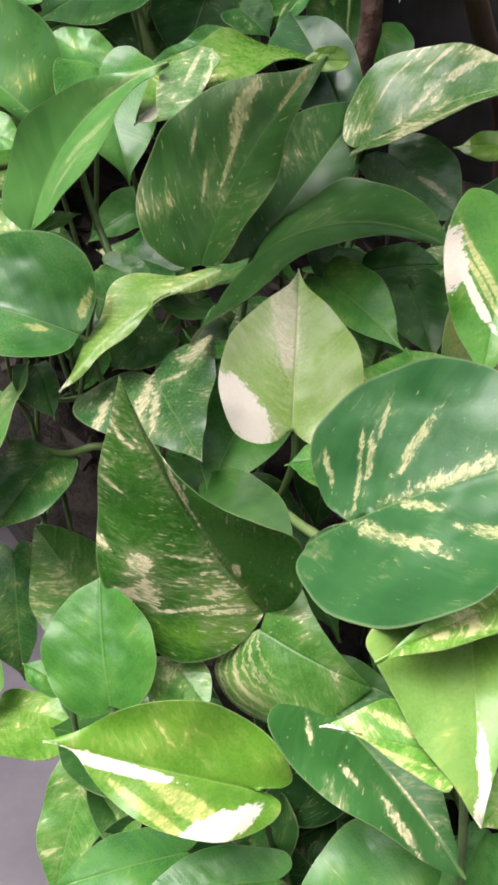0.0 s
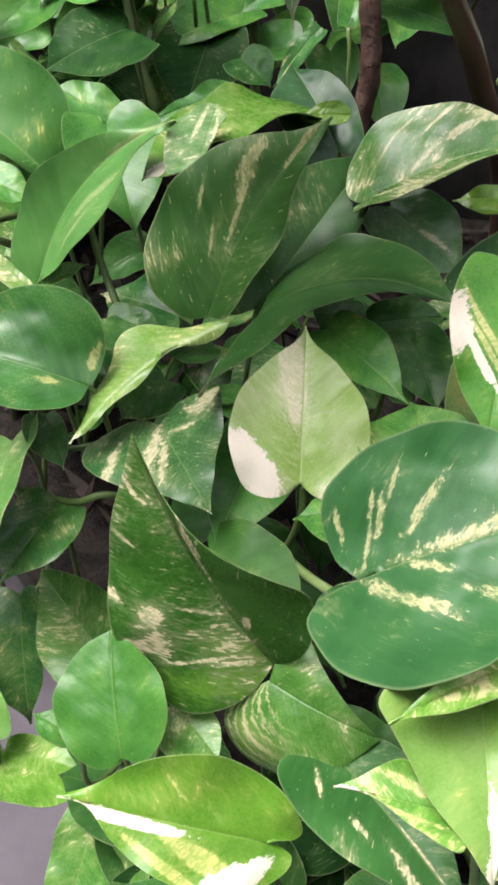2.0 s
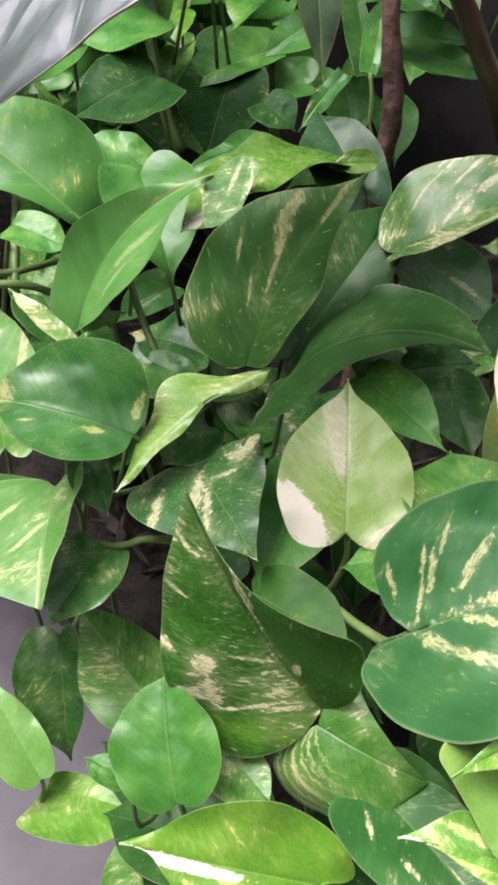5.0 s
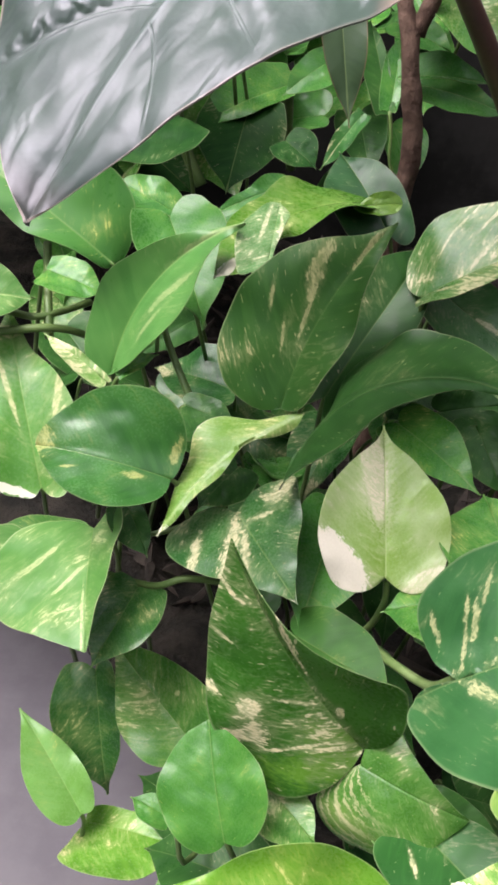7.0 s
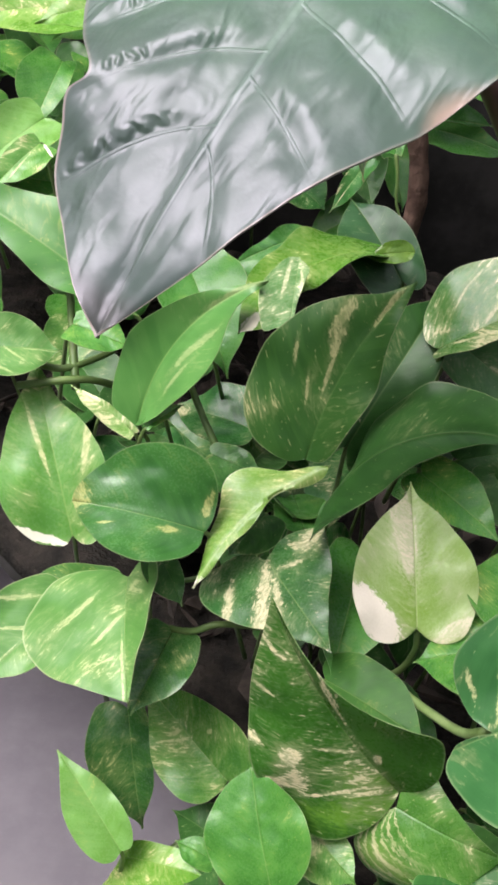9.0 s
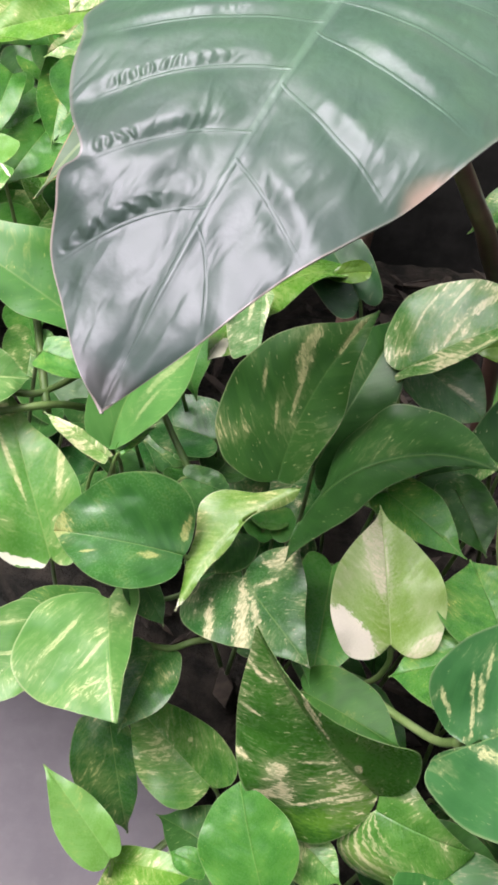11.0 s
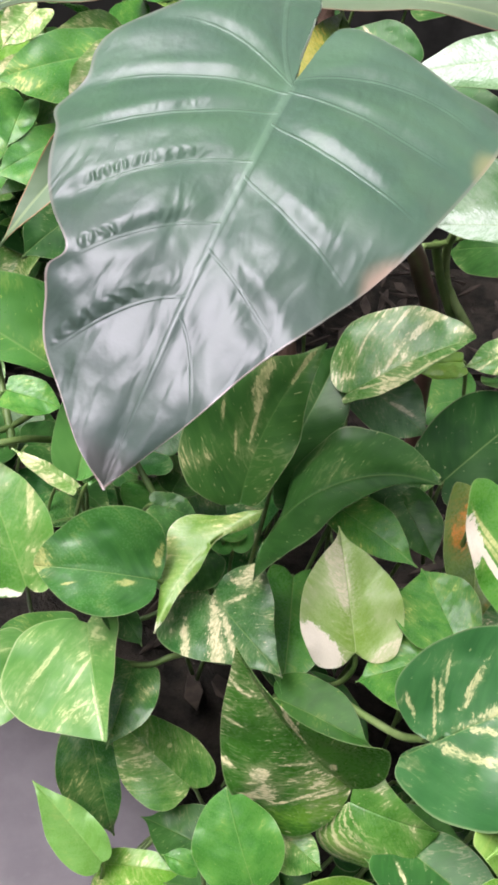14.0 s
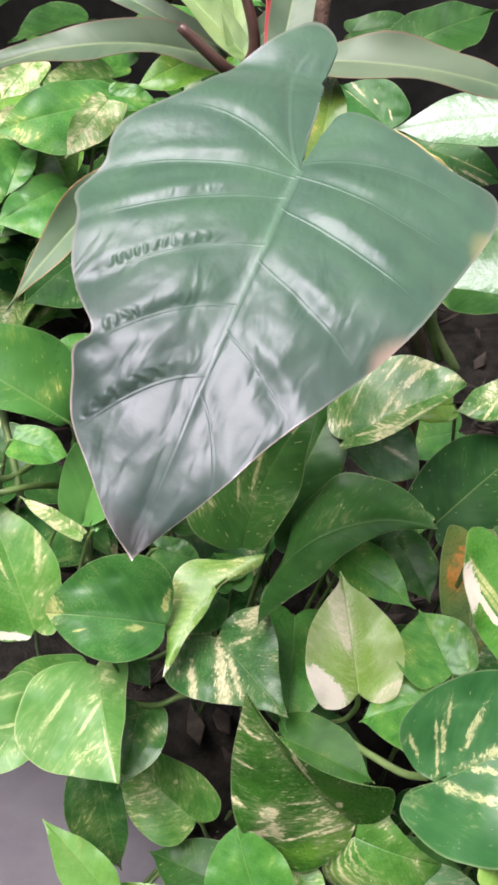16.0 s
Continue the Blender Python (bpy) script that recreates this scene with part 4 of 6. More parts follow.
pothos_leaf(plant, (0.1020, -0.0552, 0.6444), (0.1585, -0.0726, 0.6393), (-0.1757, -0.7576, 0.6286), 0.0281, 0.0356, "swirl", bend=34, fold=(12, 10), cup=-38, lobe=0.12, belly=0.20, acum=0.9, wave=0.08, twist=4, sweep=-0.0006, shape=([(0.00, 0.00), (-0.03, 0.29), (-0.02, 0.49), (0.12, 0.47), (0.36, 0.32), (0.66, 0.15), (1.00, 0.00)], [(0.00, 0.00), (-0.19, -0.23), (-0.29, -0.49), (-0.24, -0.74), (-0.03, -0.85), (0.30, -0.78), (0.62, -0.56), (0.85, -0.28), (1.00, 0.00)]), label="wavy leaf with cream stripes round its fold", stalk=False)
pothos_leaf(plant, (0.1348, -0.0707, 0.6232), (0.2071, -0.1438, 0.6188), (-0.2448, -0.2978, 0.9227), 0.0270, 0.0270, "gloss", bend=27, fold=(6, 14), cup=5, wave=0.08, twist=4, sweep=0.0017, shape=([(0.00, 0.00), (0.04, 0.11), (0.13, 0.19), (0.28, 0.24), (0.47, 0.23), (0.65, 0.16), (0.83, 0.07), (1.00, 0.00)], [(0.00, 0.00), (-0.05, -0.18), (0.04, -0.29), (0.24, -0.33), (0.46, -0.29), (0.66, -0.19), (0.85, -0.11), (1.00, 0.00)]), label="blue-green pointed leaf with few pale flecks")
pothos_leaf(plant, (0.1143, -0.1197, 0.6111), (0.0210, -0.1344, 0.6341), (0.280, -0.581, 0.764), 0.0258, 0.0319, "yellowwhite", bend=18, fold=9, cup=10, lobe=0.12, belly=0.30, acum=0.9, label="yellow-green leaf with a white stripe along its midrib", shape=([(0.0, 0.0), (-0.08, 0.01), (-0.14, 0.04), (-0.12, 0.11), (-0.02, 0.19), (0.16, 0.25), (0.37, 0.26), (0.55, 0.22), (0.73, 0.12), (0.86, 0.01), (1.0, 0.0)], [(0.0, 0.0), (-0.04, -0.02), (-0.11, -0.035), (-0.16, -0.08), (-0.1, -0.16), (0.04, -0.27), (0.2, -0.33), (0.37, -0.35), (0.58, -0.29), (0.73, -0.2), (0.86, -0.08), (1.0, 0.0)]))
pothos_leaf(plant, (0.2064, -0.1328, 0.5572), (0.1357, -0.1353, 0.5505), (-0.083, -0.244, 0.966), 0.0305, 0.0442, "plain", bend=20, fold=8, cup=10, lobe=0.12, belly=0.42, acum=0.9, label="broad mid-green leaf")
pothos_leaf(plant, (0.0143, -0.0583, 0.5119), (0.0095, -0.1118, 0.4478), (-0.212, -0.742, 0.636), 0.0491, 0.0193, "cut", bend=20, fold=8, cup=10, lobe=0.12, belly=0.42, acum=0.9, label="green leaf with pale vein streaks low on the vine")
pothos_leaf(plant, (0.0842, -0.1139, 0.5367), (0.0218, -0.1467, 0.5309), (0.043, -0.252, 0.967), 0.0278, 0.0165, "plain", bend=20, fold=8, cup=10, lobe=0.12, belly=0.42, acum=0.9, label="dark green leaf low on the vine")
pothos_leaf(plant, (0.1312, -0.1294, 0.5581), (0.0669, -0.1502, 0.5525), (-0.004, -0.250, 0.968), 0.0229, 0.0171, "plain", bend=20, fold=8, cup=10, lobe=0.12, belly=0.42, acum=0.9, label="mid-green leaf low on the vine")
pothos_leaf(plant, (-0.0668, -0.0071, 0.4702), (0.0150, -0.0254, 0.4869), (-0.220, -0.102, 0.970), 0.0128, 0.0425, "limeflash", bend=25, fold=10, cup=10, lobe=0.03, belly=0.42, acum=0.9, label="yellow-green leaf with a pale lower margin")
pothos_leaf(plant, (0.0050, -0.0718, 0.5907), (-0.0187, -0.0657, 0.5939), (0.060, -0.285, 0.957), 0.0100, 0.0081, "fresh", bend=20, fold=8, cup=10, lobe=0.05, belly=0.42, acum=0.9, label="small bright green leaf tucked behind another")
pothos_leaf(plant, (-0.0001, 0.0233, 0.5330), (-0.0698, 0.0770, 0.5558), (-0.209, -0.598, 0.774), 0.0399, 0.0337, "cut", bend=15, fold=13, cup=10, lobe=0.10, belly=0.30, acum=0.9, label="green leaf with pale streaks over the soil", shape=([(0.0, 0.0), (-0.02, 0.1), (0.02, 0.27), (0.19, 0.37), (0.46, 0.35), (0.75, 0.16), (1.0, 0.0)], [(0.0, 0.0), (-0.06, -0.03), (-0.12, -0.16), (-0.04, -0.32), (0.19, -0.39), (0.47, -0.33), (0.77, -0.18), (1.0, 0.0)]))
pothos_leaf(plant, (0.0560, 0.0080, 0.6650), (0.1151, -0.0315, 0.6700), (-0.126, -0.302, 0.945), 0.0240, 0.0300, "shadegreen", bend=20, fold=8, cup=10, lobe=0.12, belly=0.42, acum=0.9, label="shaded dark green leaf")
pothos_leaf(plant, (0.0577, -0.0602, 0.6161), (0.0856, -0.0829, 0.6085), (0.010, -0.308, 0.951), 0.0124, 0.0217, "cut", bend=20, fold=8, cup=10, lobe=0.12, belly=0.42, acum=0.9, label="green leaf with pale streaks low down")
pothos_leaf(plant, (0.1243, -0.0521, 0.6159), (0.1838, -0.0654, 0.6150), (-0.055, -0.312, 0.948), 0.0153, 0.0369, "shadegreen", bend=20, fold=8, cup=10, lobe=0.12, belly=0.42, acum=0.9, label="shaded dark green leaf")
plant = PLANTS[4] = thing("pothos_plant", "pothos vine with large dark glossy leaves", "pothos plant", (0.047, 0.236, SOIL_Z), "pothos plants")
pothos_leaf(plant, (0.0049, 0.2936, 0.8299), (-0.0508, 0.2593, 0.8101), (0.069, -0.579, 0.812), 0.0235, 0.0137, "plain", bend=25, fold=12, cup=10, lobe=0.12, belly=0.42, acum=0.9, label="green leaf with a smooth arching margin", shape=([(0.0, 0.0), (0.2, 0.24), (0.5, 0.43), (0.81, 0.5), (0.93, 0.2), (1.0, 0.0)], [(0.0, 0.0), (0.14, -0.14), (0.36, -0.16), (0.57, -0.11), (0.82, -0.06), (1.0, 0.0)]), stalk=False)
pothos_leaf(plant, (0.0011, 0.2272, 0.8371), (0.0028, 0.1658, 0.8105), (0.049, -0.396, 0.917), 0.0040, 0.0200, "greystreak", bend=14, fold=8, cup=4, lobe=0.12, belly=0.42, acum=0.9, label="twisted grey-green leaf with cream streaks", shape=([(0.0, 0.0), (0.17, 0.12), (0.4, 0.09), (0.63, 0.04), (0.84, 0.03), (1.0, 0.0)], [(0.0, 0.0), (0.07, -0.12), (0.29, -0.26), (0.59, -0.35), (0.83, -0.33), (1.05, -0.25), (0.98, -0.13), (1.0, 0.0)]), stalk=False)
pothos_leaf(plant, (0.0717, 0.3068, 0.8195), (-0.0309, 0.1703, 0.8021), (-0.2145, 0.0364, 0.9761), 0.0200, 0.0200, "limetail", bend=40, fold=(-20, 9), cup=15, wave=0.08, twist=-10, sweep=-0.0117, shape=([(0.00, 0.00), (0.08, 0.07), (0.19, 0.11), (0.33, 0.11), (0.50, 0.09), (0.68, 0.12), (0.86, 0.12), (1.00, 0.00)], [(0.00, 0.00), (0.08, -0.12), (0.19, -0.19), (0.36, -0.20), (0.50, -0.18), (0.63, -0.17), (0.80, -0.10), (1.00, 0.00)]), label="arching yellow-green leaf with a rolled white tip", stalk=False)
pothos_leaf(plant, (0.0482, 0.2820, 0.8214), (0.0824, 0.2881, 0.8260), (0.028, -0.693, 0.720), 0.0101, 0.0063, "oliverim", bend=20, fold=10, cup=4, lobe=0.03, belly=0.42, acum=0.9, label="curled olive green end of a leaf", shape=([(0.0, 0.0), (0.15, 0.07), (0.39, 0.23), (0.69, 0.27), (0.94, 0.18), (1.0, 0.0)], [(0.0, 0.0), (0.18, -0.17), (0.49, -0.28), (0.86, -0.21), (1.0, 0.0)]), stalk=False)
pothos_leaf(plant, (0.0770, 0.2957, 0.7979), (0.0284, 0.3553, 0.8388), (-0.008, -0.570, 0.822), 0.0352, 0.0246, "darkgloss", bend=30, fold=8, cup=10, lobe=0.12, belly=0.42, acum=0.9, label="shiny blue-green leaf reflecting the sky")
pothos_leaf(plant, (0.0252, 0.1188, 0.7445), (0.0781, 0.1619, 0.8576), (-0.4174, -0.7668, 0.4876), 0.0084, 0.0718, "darkfleck", bend=6, fold=(11, 14), cup=5, lobe=0.09, belly=0.30, acum=0.9, wave=0.08, twist=-3, sweep=0.0093, shape=([(0.00, 0.00), (-0.06, 0.09), (-0.07, 0.19), (-0.04, 0.31), (0.08, 0.41), (0.26, 0.43), (0.46, 0.39), (0.64, 0.32), (0.78, 0.20), (0.88, 0.07), (1.00, 0.00)], [(0.00, 0.00), (0.06, -0.12), (0.23, -0.20), (0.44, -0.23), (0.65, -0.17), (0.83, -0.08), (1.00, 0.00)]), label="large dark green leaf flecked with cream", stalk=False)
pothos_leaf(plant, (0.0507, 0.1419, 0.7436), (0.1071, 0.2282, 0.8283), (-0.058, -0.680, 0.731), 0.0332, 0.0291, "darkplain", bend=15, fold=10, cup=10, lobe=0.10, belly=0.42, acum=0.9, label="dark glossy green leaf behind the flecked one")
pothos_leaf(plant, (0.0418, 0.0847, 0.7376), (0.1609, 0.0971, 0.7881), (-0.3776, -0.1173, 0.9185), 0.0651, 0.0274, "darkplain", bend=92, fold=(-20, -8), cup=13, lobe=0.12, belly=0.30, acum=0.9, wave=0.08, twist=29, sweep=0.0065, shape=([(0.00, 0.00), (0.07, 0.08), (0.20, 0.17), (0.32, 0.30), (0.46, 0.37), (0.60, 0.40), (0.77, 0.32), (0.92, 0.20), (1.00, 0.00)], [(0.00, 0.00), (-0.07, -0.11), (-0.08, -0.20), (0.00, -0.23), (0.15, -0.20), (0.34, -0.23), (0.56, -0.14), (0.79, -0.05), (1.00, 0.00)]), label="dark green leaf arching to a long tip", stalk=False)
pothos_leaf(plant, (0.1009, 0.1502, 0.7545), (0.0919, 0.1289, 0.7409), (0.028, -0.544, 0.839), 0.0235, 0.0144, "darkplain", bend=20, fold=8, cup=10, lobe=0.12, belly=0.42, acum=0.9, label="shaded dark green leaf")
pothos_leaf(plant, (0.0780, 0.4971, 0.9700), (0.1428, 0.4141, 0.8948), (-0.008, -0.674, 0.738), 0.0280, 0.0396, "cut", bend=15, fold=8, cup=10, lobe=0.08, belly=0.30, acum=0.9, label="green leaf with faint yellow streaks", stalk=False)
plant = PLANTS[5] = thing("pothos_plant", "pothos vine with big round and lime green leaves", "pothos plant", (0.170, 0.100, SOIL_Z), "pothos plants")
pothos_leaf(plant, (0.1028, 0.1768, 0.8067), (0.1924, 0.1929, 0.8507), (-0.4076, -0.1793, 0.8954), 0.0545, 0.0149, "archstreak", bend=35, fold=(20, 2), cup=6, lobe=0.10, belly=0.40, acum=0.9, wave=0.08, twist=1, sweep=-0.0031, shape=([(0.00, 0.00), (-0.05, 0.07), (-0.06, 0.18), (0.02, 0.32), (0.18, 0.43), (0.38, 0.48), (0.61, 0.43), (0.80, 0.30), (0.92, 0.14), (1.00, 0.00)], [(0.00, 0.00), (-0.06, -0.03), (-0.05, -0.09), (0.06, -0.14), (0.22, -0.18), (0.40, -0.18), (0.60, -0.14), (0.80, -0.08), (1.00, 0.00)]), label="arching green leaf streaked with cream flecks")
pothos_leaf(plant, (0.0971, 0.1015, 0.7578), (0.1467, 0.0592, 0.7452), (-0.135, -0.427, 0.894), 0.0196, 0.0206, "plainflash", bend=20, fold=8, cup=10, lobe=0.06, belly=0.30, acum=0.9, label="small bright green leaf with a yellow flash")
pothos_leaf(plant, (0.1637, 0.0091, 0.7353), (0.1472, 0.0546, 0.7498), (-0.144, -0.347, 0.927), 0.0358, 0.0244, "plainflash", bend=20, fold=8, cup=10, lobe=0.06, belly=0.42, acum=0.9, label="bright green leaf with pale specks")
pothos_leaf(plant, (0.1518, -0.0055, 0.7298), (0.0995, -0.0146, 0.7145), (-0.270, -0.058, 0.961), 0.0522, 0.0199, "plainflash", bend=10, fold=12, cup=10, lobe=0.05, belly=0.42, acum=0.9, label="pale green leaf with a cream tip")
pothos_leaf(plant, (0.1332, -0.0753, 0.7386), (0.2065, -0.0678, 0.7859), (-0.427, -0.515, 0.743), 0.0565, 0.0458, "bigcut", bend=25, fold=6, cup=15, lobe=0.20, belly=0.22, acum=0.9, label="very large round blue-green leaf with yellow streaks", shape=([(0.0, 0.0), (-0.09, 0.14), (-0.09, 0.31), (0.0, 0.45), (0.16, 0.54), (0.34, 0.58), (0.55, 0.57), (0.72, 0.51), (0.84, 0.43), (0.97, 0.22), (1.0, 0.0)], [(0.0, 0.0), (-0.12, 0.02), (-0.25, 0.01), (-0.33, -0.08), (-0.29, -0.22), (-0.15, -0.41), (0.06, -0.58), (0.23, -0.67), (0.42, -0.68), (0.6, -0.61), (0.82, -0.33), (1.0, 0.0)]), stalk=False)
pothos_leaf(plant, (0.1836, -0.1001, 0.7294), (0.1935, -0.1758, 0.7031), (-0.087, -0.337, 0.937), 0.0309, 0.0394, "limewhite", bend=25, fold=10, cup=10, lobe=0.08, belly=0.28, acum=0.9, label="large lime green leaf with a white tip", shape=([(0.0, 0.0), (-0.04, 0.08), (0.03, 0.21), (0.26, 0.28), (0.5, 0.21), (0.73, 0.09), (0.89, 0.03), (1.0, 0.0)], [(0.0, 0.0), (-0.01, -0.08), (0.08, -0.25), (0.2, -0.43), (0.31, -0.52), (0.39, -0.48), (0.53, -0.37), (0.68, -0.27), (0.84, -0.12), (0.94, -0.05), (1.0, 0.0)]))
pothos_leaf(plant, (0.1831, -0.1558, 0.7100), (0.1353, -0.1539, 0.7092), (-0.030, -0.313, 0.949), 0.0134, 0.0171, "yellowedge", bend=20, fold=14, cup=10, lobe=0.06, belly=0.36, acum=0.9, label="pointed green leaf with a cream tip and margin", shape=([(0.0, 0.0), (0.04, 0.3), (0.19, 0.3), (0.42, 0.17), (0.66, 0.04), (0.81, 0.0), (1.0, 0.0)], [(0.0, 0.0), (-0.01, -0.02), (0.23, -0.2), (0.5, -0.3), (0.68, -0.22), (0.83, -0.1), (1.0, 0.0)]))
pothos_leaf(plant, (0.2018, -0.1066, 0.7486), (0.1497, -0.1433, 0.7367), (0.006, -0.315, 0.949), 0.0125, 0.0056, "limeflash", bend=20, fold=20, cup=10, lobe=0.05, belly=0.42, acum=0.9, label="pointed bright green leaf with a pale flash")
pothos_leaf(plant, (0.2219, -0.1044, 0.5927), (0.2001, -0.1448, 0.5782), (-0.104, -0.285, 0.953), 0.0247, 0.0096, "plain", bend=20, fold=8, cup=10, lobe=0.12, belly=0.21, acum=0.9, label="mid-green leaf in the shade of its neighbours")
pothos_leaf(plant, (0.2295, -0.1036, 0.6430), (0.2091, -0.1287, 0.6320), (-0.123, -0.314, 0.941), 0.0158, 0.0098, "limeflash", bend=20, fold=8, cup=10, lobe=0.12, belly=0.42, acum=0.9, label="bright green leaf edge")
pothos_leaf(plant, (0.1783, 0.0375, 0.8343), (0.1766, -0.0255, 0.7808), (-0.010, -0.647, 0.763), 0.0237, 0.0275, "whiteband", bend=20, fold=10, cup=10, lobe=0.08, belly=0.35, acum=0.9, label="green leaf with a broad cream white band")
# a mid-green leaf given the near-black green, its lower light put into the colour
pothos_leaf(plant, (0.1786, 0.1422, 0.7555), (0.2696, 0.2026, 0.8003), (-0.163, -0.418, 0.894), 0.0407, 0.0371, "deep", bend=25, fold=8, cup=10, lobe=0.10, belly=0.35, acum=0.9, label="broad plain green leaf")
pothos_leaf(plant, (0.1944, 0.1102, 0.7706), (0.1842, 0.0275, 0.7132), (-0.184, -0.545, 0.818), 0.0230, 0.0246, "orange", bend=20, fold=8, cup=10, lobe=0.05, belly=0.42, acum=0.9, label="ageing olive leaf with an orange patch")
pothos_leaf(plant, (0.2503, 0.2114, 0.8376), (0.1911, 0.2022, 0.8182), (-0.214, -0.451, 0.866), 0.0247, 0.0144, "streak", bend=20, fold=8, cup=10, lobe=0.04, belly=0.42, acum=0.9, label="green leaf with pale streaks")
pothos_leaf(plant, (0.1670, 0.1489, 0.7619), (0.1318, 0.1295, 0.7466), (-0.095, -0.503, 0.859), 0.0158, 0.0083, "streak", bend=20, fold=8, cup=10, lobe=0.05, belly=0.42, acum=0.9, label="green leaf with a cream tip")
pothos_leaf(plant, (0.1201, 0.2075, 0.7945), (0.1699, 0.1751, 0.7707), (0.007, -0.585, 0.811), 0.0251, 0.0309, "greystrip", bend=20, fold=8, cup=10, lobe=0.12, belly=0.42, acum=0.9, label="grey-green leaf with a cream strip")
pothos_leaf(plant, (0.2018, 0.2367, 0.8025), (0.1585, 0.2337, 0.7964), (-0.074, -0.593, 0.802), 0.0167, 0.0094, "oliverim", bend=20, fold=8, cup=10, lobe=0.03, belly=0.42, acum=0.9, label="olive green leaf in half shade")
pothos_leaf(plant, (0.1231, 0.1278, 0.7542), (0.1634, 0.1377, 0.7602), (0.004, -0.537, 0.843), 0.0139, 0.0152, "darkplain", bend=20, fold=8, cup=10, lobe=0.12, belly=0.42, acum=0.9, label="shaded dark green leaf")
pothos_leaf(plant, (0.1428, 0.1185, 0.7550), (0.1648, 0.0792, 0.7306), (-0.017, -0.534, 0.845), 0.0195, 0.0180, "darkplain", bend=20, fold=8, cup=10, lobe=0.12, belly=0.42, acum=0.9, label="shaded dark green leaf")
plant = PLANTS[6] = thing("pothos_plant", "dense pothos vine at the rear of the bed", "pothos plant", (-0.152, 0.561, SOIL_Z), "pothos plants")
pothos_leaf(plant, (-0.0421, 0.6076, 0.8267), (-0.1295, 0.5364, 0.7881), (0.121, -0.584, 0.803), 0.0198, 0.0300, "plainflash", bend=25, fold=8, cup=10, lobe=0.05, belly=0.38, acum=0.9, label="green leaf with pale margins at the rear", stalk=False)
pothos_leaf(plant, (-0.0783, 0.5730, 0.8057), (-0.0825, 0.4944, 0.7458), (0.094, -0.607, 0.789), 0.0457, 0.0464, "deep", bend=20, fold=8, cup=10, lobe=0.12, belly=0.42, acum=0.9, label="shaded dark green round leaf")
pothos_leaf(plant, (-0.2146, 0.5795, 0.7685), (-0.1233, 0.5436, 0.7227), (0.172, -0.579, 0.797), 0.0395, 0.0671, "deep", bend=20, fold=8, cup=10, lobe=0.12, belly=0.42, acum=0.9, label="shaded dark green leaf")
pothos_leaf(plant, (-0.1904, 0.6487, 0.8356), (-0.2420, 0.5636, 0.7689), (0.115, -0.655, 0.747), 0.0543, 0.0193, "plainflash", bend=20, fold=8, cup=10, lobe=0.12, belly=0.42, acum=0.9, label="bright green leaf of the rear tier")
pothos_leaf(plant, (-0.2105, 0.6914, 0.8329), (-0.2857, 0.6180, 0.7914), (0.185, -0.621, 0.762), 0.0547, 0.0279, "plainflash", bend=20, fold=8, cup=10, lobe=0.12, belly=0.42, acum=0.9, label="bright green leaf of the rear tier")
pothos_leaf(plant, (-0.2776, 0.6545, 0.7915), (-0.3029, 0.5934, 0.7520), (0.222, -0.593, 0.774), 0.0391, 0.0259, "plain", bend=20, fold=8, cup=10, lobe=0.12, belly=0.42, acum=0.9, label="bright green leaf of the rear tier")
pothos_leaf(plant, (-0.1628, 0.7001, 0.8370), (-0.1819, 0.6486, 0.7983), (0.158, -0.629, 0.761), 0.0255, 0.0297, "lime", bend=20, fold=8, cup=10, lobe=0.12, belly=0.42, acum=0.9, label="yellow-green leaf of the rear tier")
pothos_leaf(plant, (-0.1038, 0.5367, 0.9382), (-0.2085, 0.4910, 0.9188), (0.099, -0.572, 0.814), 0.0629, 0.0293, "plainflash", bend=20, fold=8, cup=10, lobe=0.12, belly=0.42, acum=0.9, label="broad green leaf with a small yellow streak")
pothos_leaf(plant, (-0.1018, 0.5096, 0.9492), (-0.1369, 0.4552, 0.9121), (0.056, -0.586, 0.808), 0.0279, 0.0158, "cream", bend=20, fold=8, cup=10, lobe=0.04, belly=0.42, acum=0.9, label="small cream and green leaf")
pothos_leaf(plant, (-0.1000, 0.5231, 0.9505), (-0.0513, 0.5185, 0.9446), (0.041, -0.596, 0.802), 0.0146, 0.0177, "plainflash", bend=20, fold=8, cup=10, lobe=0.04, belly=0.42, acum=0.9, label="small green leaf with a yellow streak")
pothos_leaf(plant, (-0.0468, 0.6732, 0.9753), (-0.1002, 0.6580, 0.9637), (0.006, -0.621, 0.784), 0.0262, 0.0121, "plain", bend=20, fold=8, cup=10, lobe=0.12, belly=0.42, acum=0.9, label="bright green leaf of the rear tier")
pothos_leaf(plant, (0.0007, 0.6177, 0.9752), (-0.0811, 0.5774, 0.9414), (-0.022, -0.616, 0.787), 0.0340, 0.0174, "lime", bend=20, fold=8, cup=10, lobe=0.12, belly=0.42, acum=0.9, label="yellow-green leaf of the rear tier")
pothos_leaf(plant, (-0.1754, 0.5568, 0.9676), (-0.2032, 0.5166, 0.9402), (0.088, -0.602, 0.794), 0.0229, 0.0184, "cream", bend=20, fold=8, cup=10, lobe=0.12, belly=0.42, acum=0.9, label="small cream and green leaf")
pothos_leaf(plant, (-0.1831, 0.5049, 0.8967), (-0.1945, 0.4615, 0.8679), (0.093, -0.567, 0.818), 0.0181, 0.0291, "plain", bend=20, fold=8, cup=10, lobe=0.12, belly=0.42, acum=0.9, label="mid-green leaf")
